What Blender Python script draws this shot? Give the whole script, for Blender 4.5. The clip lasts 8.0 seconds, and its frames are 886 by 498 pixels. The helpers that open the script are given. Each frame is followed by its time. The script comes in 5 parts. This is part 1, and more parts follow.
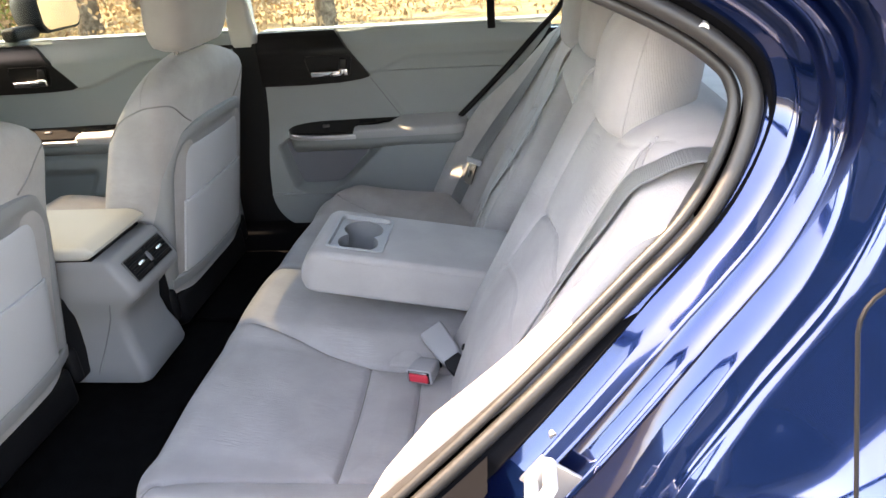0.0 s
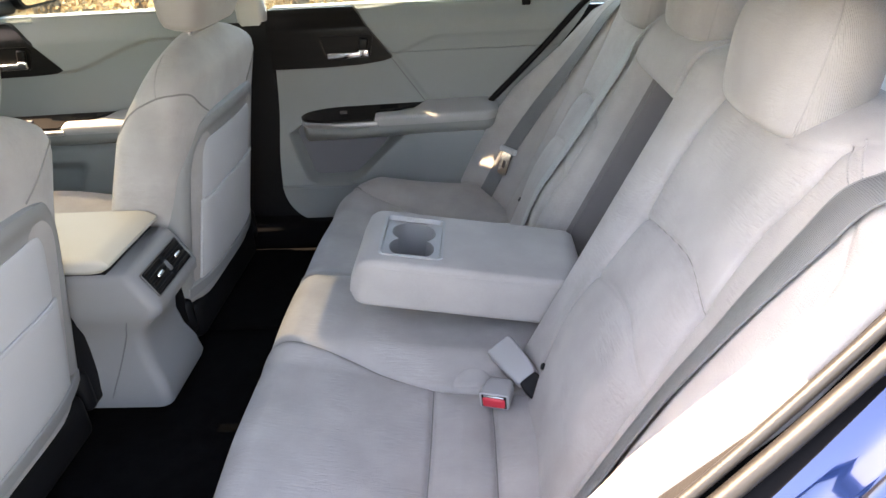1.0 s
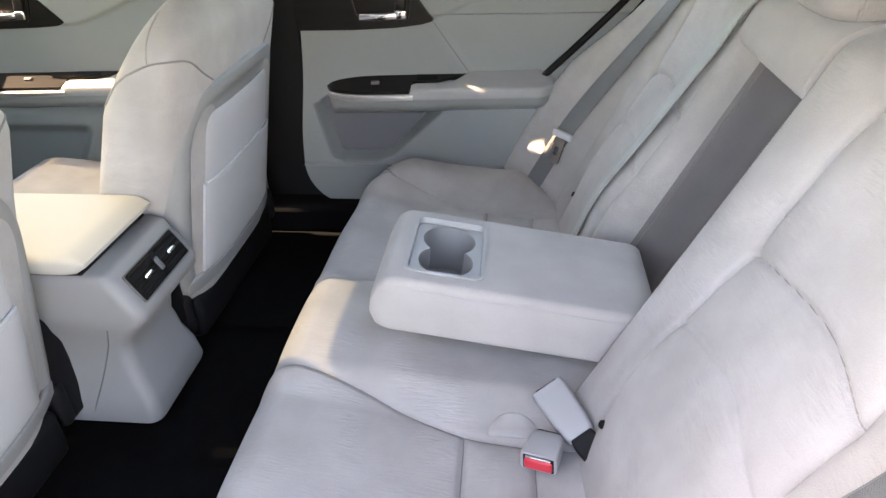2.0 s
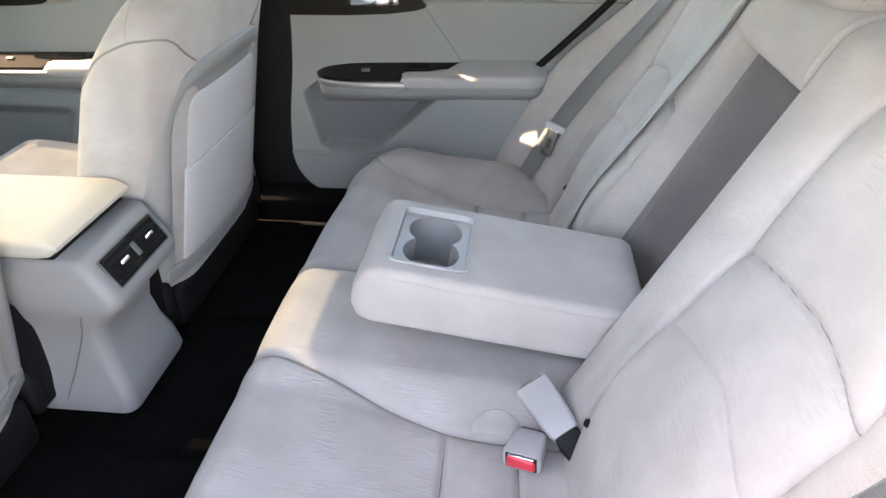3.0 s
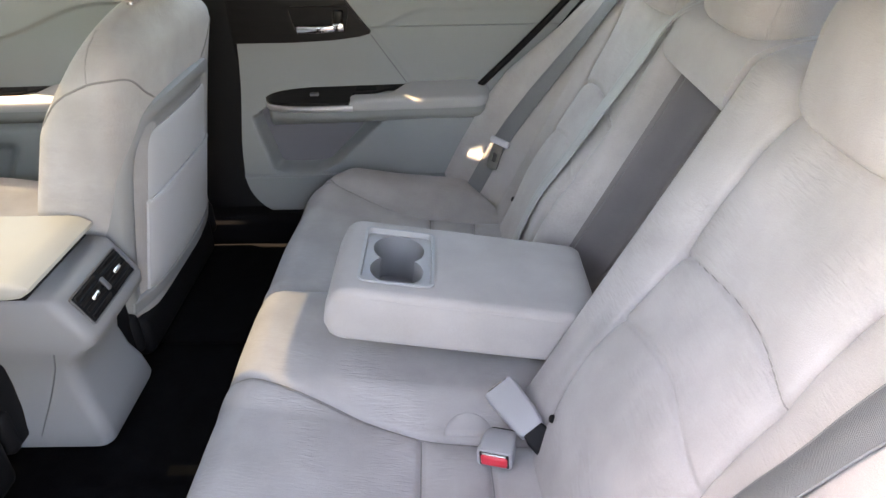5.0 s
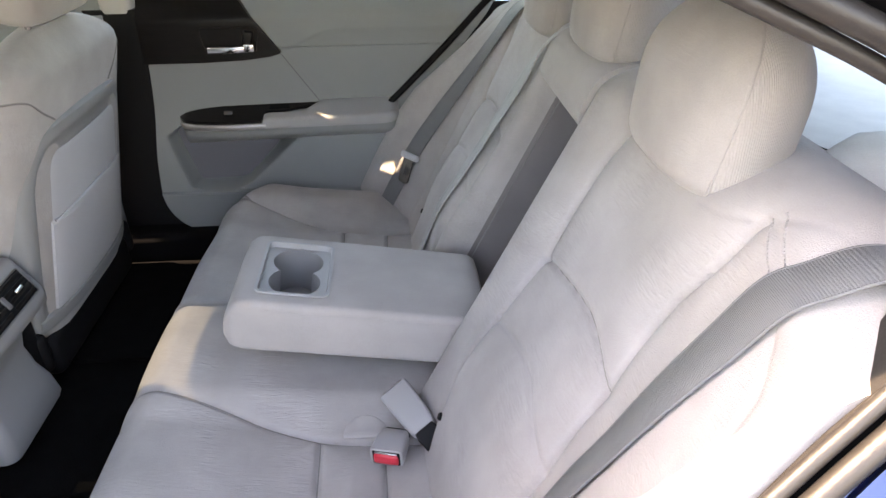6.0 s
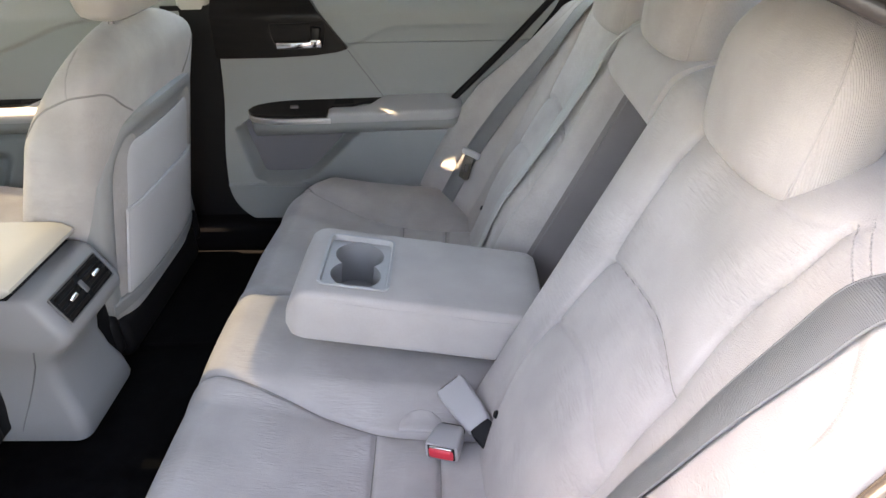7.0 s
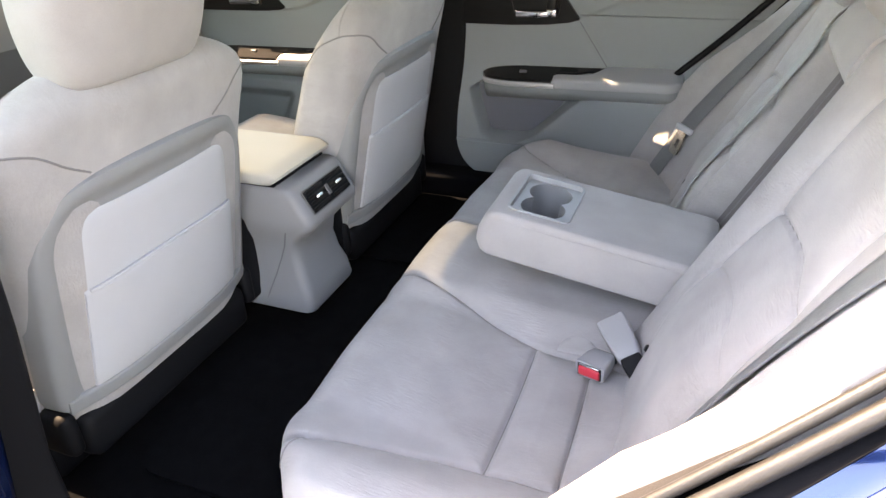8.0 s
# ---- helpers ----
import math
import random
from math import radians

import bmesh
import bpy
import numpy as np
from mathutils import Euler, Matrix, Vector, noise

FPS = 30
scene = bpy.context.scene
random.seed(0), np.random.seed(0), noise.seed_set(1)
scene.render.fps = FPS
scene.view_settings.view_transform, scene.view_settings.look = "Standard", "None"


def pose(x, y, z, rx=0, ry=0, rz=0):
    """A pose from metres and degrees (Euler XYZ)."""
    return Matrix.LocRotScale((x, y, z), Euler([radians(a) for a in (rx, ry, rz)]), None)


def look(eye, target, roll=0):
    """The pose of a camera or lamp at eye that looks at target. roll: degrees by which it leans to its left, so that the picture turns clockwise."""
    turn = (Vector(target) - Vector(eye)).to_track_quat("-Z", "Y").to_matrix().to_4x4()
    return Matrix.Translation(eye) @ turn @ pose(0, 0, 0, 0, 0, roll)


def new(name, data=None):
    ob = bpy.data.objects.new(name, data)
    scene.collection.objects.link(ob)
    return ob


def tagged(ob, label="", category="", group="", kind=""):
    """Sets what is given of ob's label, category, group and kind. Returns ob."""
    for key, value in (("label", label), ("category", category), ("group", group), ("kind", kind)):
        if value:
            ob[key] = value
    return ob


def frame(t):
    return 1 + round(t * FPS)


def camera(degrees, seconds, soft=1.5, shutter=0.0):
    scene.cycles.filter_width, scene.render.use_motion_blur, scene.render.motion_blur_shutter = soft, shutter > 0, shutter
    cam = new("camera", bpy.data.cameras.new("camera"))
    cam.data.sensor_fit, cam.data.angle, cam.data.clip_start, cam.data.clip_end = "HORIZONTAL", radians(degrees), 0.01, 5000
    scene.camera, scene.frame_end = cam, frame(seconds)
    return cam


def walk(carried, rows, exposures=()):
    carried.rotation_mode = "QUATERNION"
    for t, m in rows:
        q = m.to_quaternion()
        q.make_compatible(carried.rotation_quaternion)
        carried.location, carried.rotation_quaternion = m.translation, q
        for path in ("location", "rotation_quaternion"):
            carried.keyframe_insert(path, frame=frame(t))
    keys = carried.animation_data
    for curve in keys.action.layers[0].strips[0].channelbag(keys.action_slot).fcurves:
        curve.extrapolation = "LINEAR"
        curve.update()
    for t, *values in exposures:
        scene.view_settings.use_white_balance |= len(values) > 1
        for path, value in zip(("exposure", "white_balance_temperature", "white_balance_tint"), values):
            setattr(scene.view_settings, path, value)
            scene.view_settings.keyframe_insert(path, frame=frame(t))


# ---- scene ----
cam = camera(66.6, 8.0)
PATH = [
    (0, (0.075, -1.236, 1.256), (-0.14, 0.555, 0.394), -4.0),
    (0.2, (0.006, -1.21, 1.26), (-0.149, 0.603, 0.43), -3.3),
    (0.5, (-0.05, -1.189, 1.271), (-0.167, 0.609, 0.403), -3.3),
    (1, (-0.114, -1.098, 1.247), (-0.23, 0.672, 0.323), -3.5),
    (1.5, (-0.143, -0.921, 1.23), (-0.33, 0.804, 0.235), -3.5),
    (3, (-0.131, -0.846, 1.198), (-0.322, 0.853, 0.162), -0.8),
    (3.5, (-0.176, -0.837, 1.196), (-0.342, 0.863, 0.155), -1.0),
    (4, (-0.194, -0.825, 1.2), (-0.331, 0.888, 0.176), -1.3),
    (4.2, (-0.201, -0.83, 1.209), (-0.333, 0.879, 0.18), -1.5),
    (5.5, (-0.105, -0.937, 1.261), (-0.031, 0.79, 0.254), -0.7),
    (6, (-0.067, -0.952, 1.271), (0.054, 0.78, 0.278), -0.5),
    (6.5, (-0.072, -0.954, 1.268), (0.044, 0.779, 0.277), -0.6),
    (7, (-0.078, -0.952, 1.27), (-0.116, 0.781, 0.273), -1.3),
    (7.5, (-0.1, -0.969, 1.266), (-0.434, 0.731, 0.266), -2.1),
    (7.7, (-0.066, -1.015, 1.257), (-0.538, 0.659, 0.27), -2.5),
    (8, (0.014, -1.112, 1.235), (-0.66, 0.495, 0.254), -2.5),
]
walk(cam, [(t, look(eye, target, roll)) for t, eye, target, roll in PATH], exposures=[(0.0, 3.88, 9100, 19), (0.6, 3.85, 9100, 19), (1.5, 4.25, 9500, 21), (3.0, 4.55, 9500, 21), (4.2, 4.55, 9500, 21), (5.5, 4.05, 9500, 22), (6.5, 4.0, 9500, 22), (7.5, 4.25, 9500, 21), (8.0, 4.25, 9500, 21)])

from mathutils.bvhtree import BVHTree

# ------------------------------------------------------------------ light
world = bpy.data.worlds.new("world")
scene.world = world
world.use_nodes = True
wn = world.node_tree
sky = wn.nodes.new("ShaderNodeTexSky")
sky.sky_type, sky.sun_disc = "NISHITA", False
SUN_AZ, SUN_EL = -0.8, 49.0            # degrees towards the far side from straight ahead of the car, and up
to_sun = Vector((-math.cos(radians(SUN_AZ)) * math.cos(radians(SUN_EL)), math.sin(radians(SUN_AZ)) * math.cos(radians(SUN_EL)), math.sin(radians(SUN_EL))))
sky.sun_elevation = radians(SUN_EL)
sky.sun_rotation = math.atan2(to_sun.x, to_sun.y)
wn.links.new(sky.outputs[0], wn.nodes["Background"].inputs[0])
wn.nodes["Background"].inputs[1].default_value = 0.15
sun = new("sun", bpy.data.lights.new("sun", "SUN"))
sun.data.energy, sun.data.angle, sun.data.color = 2.0, radians(0.53), (1.0, 0.87, 0.71)
sun.matrix_world = look((0, 0, 8), Vector((0, 0, 8)) - to_sun)


# ------------------------------------------------------------------ materials
def material(name, rgb, rough=0.6, metal=0.0, vary=0.06, vary_scale=9.0, grain=0.0, grain_scale=300.0, sheen=0.0,
             coat=0.0, ribs=0.0, rib_scale=260.0, rib_axis="Y", wobble=13.0, spec=0.5, flakes=0.0, stretch=(1, 1, 1),
             crinkle=0.0, crinkle_scale=(130, 420, 130)):
    """A surface with colour that drifts at two scales and a fine relief."""
    m = bpy.data.materials.new(name)
    m.use_nodes = True
    nt = m.node_tree
    b = nt.nodes["Principled BSDF"]
    b.inputs["Roughness"].default_value = rough
    b.inputs["Metallic"].default_value = metal
    b.inputs["Specular IOR Level"].default_value = spec
    b.inputs["Sheen Weight"].default_value = sheen
    b.inputs["Sheen Roughness"].default_value = 0.45
    b.inputs["Coat Weight"].default_value = coat
    b.inputs["Coat Roughness"].default_value = 0.03
    tc = nt.nodes.new("ShaderNodeTexCoord")
    mp = nt.nodes.new("ShaderNodeMapping")
    mp.inputs["Scale"].default_value = stretch
    nt.links.new(tc.outputs["Object"], mp.inputs[0])
    big = nt.nodes.new("ShaderNodeTexNoise")
    big.inputs["Scale"].default_value, big.inputs["Detail"].default_value = vary_scale, 5
    fine = nt.nodes.new("ShaderNodeTexNoise")
    fine.inputs["Scale"].default_value, fine.inputs["Detail"].default_value = grain_scale, 3
    nt.links.new(mp.outputs[0], big.inputs["Vector"])
    nt.links.new(mp.outputs[0], fine.inputs["Vector"])
    add = nt.nodes.new("ShaderNodeMath")
    add.operation = "MULTIPLY_ADD"
    add.inputs[1].default_value = 0.35
    nt.links.new(fine.outputs["Fac"], add.inputs[0])
    nt.links.new(big.outputs["Fac"], add.inputs[2])
    ramp = nt.nodes.new("ShaderNodeMapRange")
    ramp.inputs["From Min"].default_value, ramp.inputs["From Max"].default_value = 0.4, 0.95
    ramp.inputs["To Min"].default_value, ramp.inputs["To Max"].default_value = 1 - vary, 1 + vary
    nt.links.new(add.outputs[0], ramp.inputs[0])
    mul = nt.nodes.new("ShaderNodeVectorMath")
    mul.operation = "SCALE"
    mul.inputs[0].default_value = rgb
    nt.links.new(ramp.outputs[0], mul.inputs["Scale"])
    height = fine.outputs["Fac"]
    colour = mul.outputs[0]
    if crinkle:
        # short wavy wales in the pile, which also shade it a little
        cm = nt.nodes.new("ShaderNodeMapping")
        cm.inputs["Scale"].default_value = crinkle_scale
        nt.links.new(tc.outputs["Object"], cm.inputs[0])
        cn = nt.nodes.new("ShaderNodeTexNoise")
        cn.inputs["Scale"].default_value, cn.inputs["Detail"].default_value = 1.0, 2
        cn.inputs["Distortion"].default_value = 0.8
        nt.links.new(cm.outputs[0], cn.inputs["Vector"])
        # the wales show in brushed patches only
        patch = nt.nodes.new("ShaderNodeTexNoise")
        patch.inputs["Scale"].default_value, patch.inputs["Detail"].default_value = 11.0, 1
        nt.links.new(tc.outputs["Object"], patch.inputs["Vector"])
        pr = nt.nodes.new("ShaderNodeMapRange")
        pr.inputs["From Min"].default_value, pr.inputs["From Max"].default_value = 0.44, 0.62
        pr.inputs["To Min"].default_value, pr.inputs["To Max"].default_value = 0.12, 1.0
        nt.links.new(patch.outputs["Fac"], pr.inputs[0])
        half = nt.nodes.new("ShaderNodeMath")
        half.operation = "SUBTRACT"
        half.inputs[1].default_value = 0.5
        nt.links.new(cn.outputs["Fac"], half.inputs[0])
        wale = nt.nodes.new("ShaderNodeMath")
        wale.operation = "MULTIPLY_ADD"
        wale.inputs[2].default_value = 0.5
        nt.links.new(half.outputs[0], wale.inputs[0])
        nt.links.new(pr.outputs[0], wale.inputs[1])
        cr = nt.nodes.new("ShaderNodeMapRange")
        cr.inputs["From Min"].default_value, cr.inputs["From Max"].default_value = 0.32, 0.68
        cr.inputs["To Min"].default_value, cr.inputs["To Max"].default_value = 1 - 0.022 * crinkle, 1 + 0.014 * crinkle
        nt.links.new(wale.outputs[0], cr.inputs[0])
        cs = nt.nodes.new("ShaderNodeVectorMath")
        cs.operation = "SCALE"
        nt.links.new(mul.outputs[0], cs.inputs[0])
        nt.links.new(cr.outputs[0], cs.inputs["Scale"])
        colour = cs.outputs[0]
        cmix = nt.nodes.new("ShaderNodeMath")
        cmix.operation = "MULTIPLY_ADD"
        cmix.inputs[1].default_value = 1.3 * crinkle
        nt.links.new(wale.outputs[0], cmix.inputs[0])
        nt.links.new(fine.outputs["Fac"], cmix.inputs[2])
        height = cmix.outputs[0]
    nt.links.new(colour, b.inputs["Base Color"])
    if ribs:
        wave = nt.nodes.new("ShaderNodeTexWave")
        wave.wave_type, wave.bands_direction = "BANDS", rib_axis
        wave.inputs["Scale"].default_value = rib_scale
        wave.inputs["Distortion"].default_value = wobble
        wave.inputs["Detail"].default_value = 2
        wave.inputs["Detail Scale"].default_value = 0.16
        nt.links.new(mp.outputs[0], wave.inputs["Vector"])
        mix = nt.nodes.new("ShaderNodeMath")
        mix.operation = "MULTIPLY_ADD"
        mix.inputs[1].default_value = ribs
        nt.links.new(wave.outputs["Fac"], mix.inputs[0])
        nt.links.new(fine.outputs["Fac"], mix.inputs[2])
        height = mix.outputs[0]
    if grain:
        bump = nt.nodes.new("ShaderNodeBump")
        bump.inputs["Strength"].default_value = grain
        bump.inputs["Distance"].default_value = 0.001
        nt.links.new(height, bump.inputs["Height"])
        nt.links.new(bump.outputs[0], b.inputs["Normal"])
    if flakes:
        fl = nt.nodes.new("ShaderNodeMapRange")
        fl.inputs["To Min"].default_value, fl.inputs["To Max"].default_value = rough - flakes, rough + flakes
        nt.links.new(fine.outputs["Fac"], fl.inputs[0])
        nt.links.new(fl.outputs[0], b.inputs["Roughness"])
    return m


GREY = (0.350, 0.328, 0.320)
velour = material("grey velour", GREY, 0.95, vary=0.17, vary_scale=10, grain=0.55, grain_scale=800, sheen=0.16, crinkle=1.8, crinkle_scale=(42, 270, 120), spec=0.12)
velour_back = material("grey brushed velour", GREY, 0.95, vary=0.17, vary_scale=10, grain=0.55, grain_scale=800, sheen=0.16, crinkle=1.8, crinkle_scale=(230, 42, 230), spec=0.12)
velour_plain = material("plain grey velour", GREY, 0.95, vary=0.13, vary_scale=9, grain=0.4, grain_scale=700, sheen=0.16, spec=0.12)
knit = material("ribbed grey knit", (0.35, 0.328, 0.320), 0.95, vary=0.10, vary_scale=14, grain=0.7, grain_scale=420, sheen=0.16, ribs=0.8, rib_scale=170, rib_axis="X", wobble=6.0, spec=0.15)
# seat grey darkened: the hollow's shade is put into this colour
recess_shade_cloth = material("grey recess cloth with shade in its colour", (0.175, 0.160, 0.160), 0.95, vary=0.12, vary_scale=9, grain=0.3, grain_scale=700, spec=0.12)
vinyl = material("grey moulded vinyl", (0.31, 0.31, 0.315), 0.5, vary=0.03, vary_scale=5, grain=0.12, grain_scale=900, spec=0.35)
vinyl_soft = material("grey soft door vinyl", (0.225, 0.238, 0.242), 0.62, vary=0.04, vary_scale=4, grain=0.12, grain_scale=800, spec=0.3)
pale_cloth = material("pale grey pocket cloth", (0.43, 0.43, 0.445), 0.9, vary=0.04, vary_scale=7, grain=0.2, grain_scale=700, spec=0.15)
lid_mat = material("beige grey armrest vinyl", (0.42, 0.405, 0.37), 0.6, vary=0.05, vary_scale=6, grain=0.25, grain_scale=500, spec=0.3)
thread = material("dark grey thread", (0.20, 0.188, 0.184), 0.9, grain=0.4, grain_scale=900)
seam_mat = material("grey thread", (0.33, 0.31, 0.305), 0.9, grain=0.4, grain_scale=900)
webbing = material("grey belt webbing", (0.135, 0.14, 0.146), 0.5, vary=0.05, vary_scale=12, grain=0.7, grain_scale=900, ribs=0.35, rib_scale=270, rib_axis="Z", wobble=0.6, spec=0.4)
# lighter copy of the belt webbing, with the light on the middle belt painted in
webbing_lit = material("lit grey belt webbing", (0.36, 0.36, 0.355), 0.65, vary=0.06, vary_scale=12, grain=0.8, grain_scale=900, ribs=0.4, rib_scale=170, rib_axis="Z", wobble=0.3, spec=0.35)
black_gloss = material("gloss dark brown trim", (0.008, 0.007, 0.007), 0.35, vary=0.25, vary_scale=18, spec=0.18, stretch=(1, 6, 6))
black_plastic = material("black plastic", (0.006, 0.006, 0.007), 0.6, spec=0.15, vary=0.15, grain=0.2, grain_scale=600)
dark_grey = material("dark grey plastic", (0.10, 0.10, 0.105), 0.5, vary=0.08, grain=0.2, grain_scale=600)
carpet = material("black carpet", (0.004, 0.004, 0.0045), 1.0, vary=0.4, vary_scale=30, grain=1.0, grain_scale=450, spec=0.05)
matt_black = material("matt black", (0.004, 0.004, 0.005), 0.85, spec=0.06, vary=0.2, grain=0.2, grain_scale=500)
rubber = material("grey rubber seal", (0.020, 0.0185, 0.018), 0.45, vary=0.10, vary_scale=20, grain=0.3, grain_scale=350)
chrome = material("chrome", (0.82, 0.82, 0.83), 0.12, metal=1.0, vary=0.02)
silver = material("satin silver", (0.62, 0.62, 0.63), 0.35, metal=0.9, vary=0.03, grain=0.1, grain_scale=900)
paint = material("navy metallic paint", (0.0045, 0.018, 0.080), 0.10, metal=0.80, vary=0.12, vary_scale=60, coat=1.0, grain_scale=1500, flakes=0.08)
red_plastic = material("red button plastic", (0.62, 0.035, 0.055), 0.35, vary=0.05)
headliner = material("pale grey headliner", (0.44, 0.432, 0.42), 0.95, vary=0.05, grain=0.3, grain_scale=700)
# unseen ceiling, set darker than the headliner to cut light bounced onto the headrests
low_bounce_lining = material("unseen roof lining, dark against bounce", (0.17, 0.168, 0.165), 0.95, vary=0.05, grain=0.3, grain_scale=700)
shelf_mat = material("grey parcel shelf felt", (0.66, 0.66, 0.64), 0.95, vary=0.08, vary_scale=25, grain=0.4, grain_scale=500)
white_plastic = material("white plastic", (0.78, 0.77, 0.75), 0.4, vary=0.04)


def tinted_glass(name, rgb):
    """Green-tinted car glass: light passes coloured, with a slight mirror gloss."""
    m = bpy.data.materials.new(name)
    m.use_nodes = True
    nt = m.node_tree
    tr = nt.nodes.new("ShaderNodeBsdfTransparent")
    tr.inputs[0].default_value = (*rgb, 1)
    gl = nt.nodes.new("ShaderNodeBsdfGlossy")
    gl.inputs["Roughness"].default_value = 0.01
    fr = nt.nodes.new("ShaderNodeFresnel")
    fr.inputs["IOR"].default_value = 1.3
    mx = nt.nodes.new("ShaderNodeMixShader")
    nt.links.new(fr.outputs[0], mx.inputs[0])
    nt.links.new(tr.outputs[0], mx.inputs[1])
    nt.links.new(gl.outputs[0], mx.inputs[2])
    nt.links.new(mx.outputs[0], nt.nodes["Material Output"].inputs["Surface"])
    return m


glass = tinted_glass("green-tinted side glass", (0.80, 0.86, 0.82))
rear_glass = tinted_glass("grey-tinted rear glass", (0.86, 0.90, 0.88))
screen_glass = tinted_glass("dark green-tinted screen glass", (0.30, 0.32, 0.30))


# ------------------------------------------------------------------ mesh helpers
def base_of(ob):
    p = Vector((0, 0, 0))
    while ob is not None:
        p, ob = p + ob.location, ob.parent
    return p


def thing(name, at, label, category, group="", kind=""):
    ob = new(name)
    ob.empty_display_size = 0.05
    ob.location = at
    return tagged(ob, label, category, group, kind)


def part(name, bm, mt, parent=None, label="", sharp=40):
    """Links a bmesh, modelled in the world's place, as one mesh under its thing."""
    if parent is not None:
        bmesh.ops.translate(bm, verts=bm.verts, vec=-base_of(parent))
    bmesh.ops.recalc_face_normals(bm, faces=bm.faces)
    me = bpy.data.meshes.new(name)
    bm.to_mesh(me)
    bm.free()
    me.materials.append(mt)
    me.polygons.foreach_set("use_smooth", [True] * len(me.polygons))
    me.set_sharp_from_angle(angle=radians(sharp))
    ob = new(name, me)
    ob.parent = parent
    return tagged(ob, label)


def solo(name, bm, mt, label, category, kind="", group="", sharp=40):
    return tagged(part(name, bm, mt, None, "", sharp), label, category, group, kind)


def smooth(a, b, x):
    t = min(1.0, max(0.0, (x - a) / (b - a)))
    return t * t * (3 - 2 * t)


def lerp(a, b, t):
    return a + (b - a) * t


def curve_at(keys, x):
    """Piecewise smooth value from (x, value) keys."""
    if x <= keys[0][0]:
        return keys[0][1]
    for (a, va), (b, vb) in zip(keys, keys[1:]):
        if x <= b:
            return lerp(va, vb, smooth(a, b, x)) if len(keys) < 3 else lerp(va, vb, (x - a) / (b - a))
    return keys[-1][1]


def spline(pts, n=8):
    """Catmull-Rom through points of any dimension."""
    p = [Vector(q) for q in pts]
    out = []
    for i in range(len(p) - 1):
        a, b, c, d = p[max(i - 1, 0)], p[i], p[i + 1], p[min(i + 2, len(p) - 1)]
        for k in range(n):
            t = k / n
            out.append(0.5 * ((2 * b) + (c - a) * t + (2 * a - 5 * b + 4 * c - d) * t * t + (3 * b - a - 3 * c + d) * t ** 3))
    out.append(p[-1])
    return out


def slab(front, back, nu, nv):
    """A closed body between two surfaces of (u, v) in 0..1."""
    bm = bmesh.new()
    F = [[bm.verts.new(front(i / nu, j / nv)) for j in range(nv + 1)] for i in range(nu + 1)]
    B = [[bm.verts.new(back(i / nu, j / nv)) for j in range(nv + 1)] for i in range(nu + 1)]
    for i in range(nu):
        for j in range(nv):
            bm.faces.new((F[i][j], F[i + 1][j], F[i + 1][j + 1], F[i][j + 1]))
            bm.faces.new((B[i][j], B[i][j + 1], B[i + 1][j + 1], B[i + 1][j]))
    for i in range(nu):
        bm.faces.new((F[i][0], B[i][0], B[i + 1][0], F[i + 1][0]))
        bm.faces.new((F[i][nv], F[i + 1][nv], B[i + 1][nv], B[i][nv]))
    for j in range(nv):
        bm.faces.new((F[0][j], F[0][j + 1], B[0][j + 1], B[0][j]))
        bm.faces.new((F[nu][j], B[nu][j], B[nu][j + 1], F[nu][j + 1]))
    return bm


def loft(rings, closed=False, cap=True):
    bm = bmesh.new()
    V = [[bm.verts.new(p) for p in r] for r in rings]
    n = len(V[0])
    pairs = list(zip(V, V[1:])) + ([(V[-1], V[0])] if closed else [])
    for a, b in pairs:
        for k in range(n):
            bm.faces.new((a[k], a[(k + 1) % n], b[(k + 1) % n], b[k]))
    if cap and not closed:
        bm.faces.new(V[0][::-1])
        bm.faces.new(V[-1])
    return bm


def rrect(cx, cy, hx, hy, r, n=6):
    """A rounded rectangle in the plane, anticlockwise."""
    r = min(r, hx * 0.999, hy * 0.999)
    out = []
    for sx, sy, a0 in ((1, 1, 0), (-1, 1, 90), (-1, -1, 180), (1, -1, 270)):
        for k in range(n + 1):
            a = radians(a0 + 90 * k / n)
            out.append((cx + sx * (hx - r) + r * math.cos(a), cy + sy * (hy - r) + r * math.sin(a)))
    return out


def tube(path, r, n=10, closed=False):
    p = [Vector(q) for q in path]
    rings = []
    up = Vector((0, 0, 1))
    for i, q in enumerate(p):
        a = p[i - 1] if (i or closed) else p[i]
        b = p[(i + 1) % len(p)] if (i + 1 < len(p) or closed) else p[i]
        t = (b - a).normalized()
        side = t.cross(up)
        side = side.normalized() if side.length > 1e-4 else Vector((1, 0, 0))
        nor = side.cross(t)
        rr = r(i / (len(p) - 1)) if callable(r) else r
        rings.append([q + rr * (math.cos(2 * math.pi * k / n) * side + math.sin(2 * math.pi * k / n) * nor) for k in range(n)])
    return loft(rings, closed)


def ribbon(path, sides, width, thick):
    """A flat band along a path; sides: the direction across it at each point."""
    rings = []
    p = [Vector(q) for q in path]
    for i, q in enumerate(p):
        t = (p[min(i + 1, len(p) - 1)] - p[max(i - 1, 0)]).normalized()
        s = Vector(sides[i])
        s = (s - t * s.dot(t)).normalized()
        n = s.cross(t)
        w, h = width / 2, thick / 2
        rings.append([q + s * a + n * b for a, b in ((-w, -h * 0.4), (-w + h, -h), (w - h, -h), (w, -h * 0.4), (w, h * 0.4), (w - h, h), (-w + h, h), (-w, h * 0.4))])
    return loft(rings)


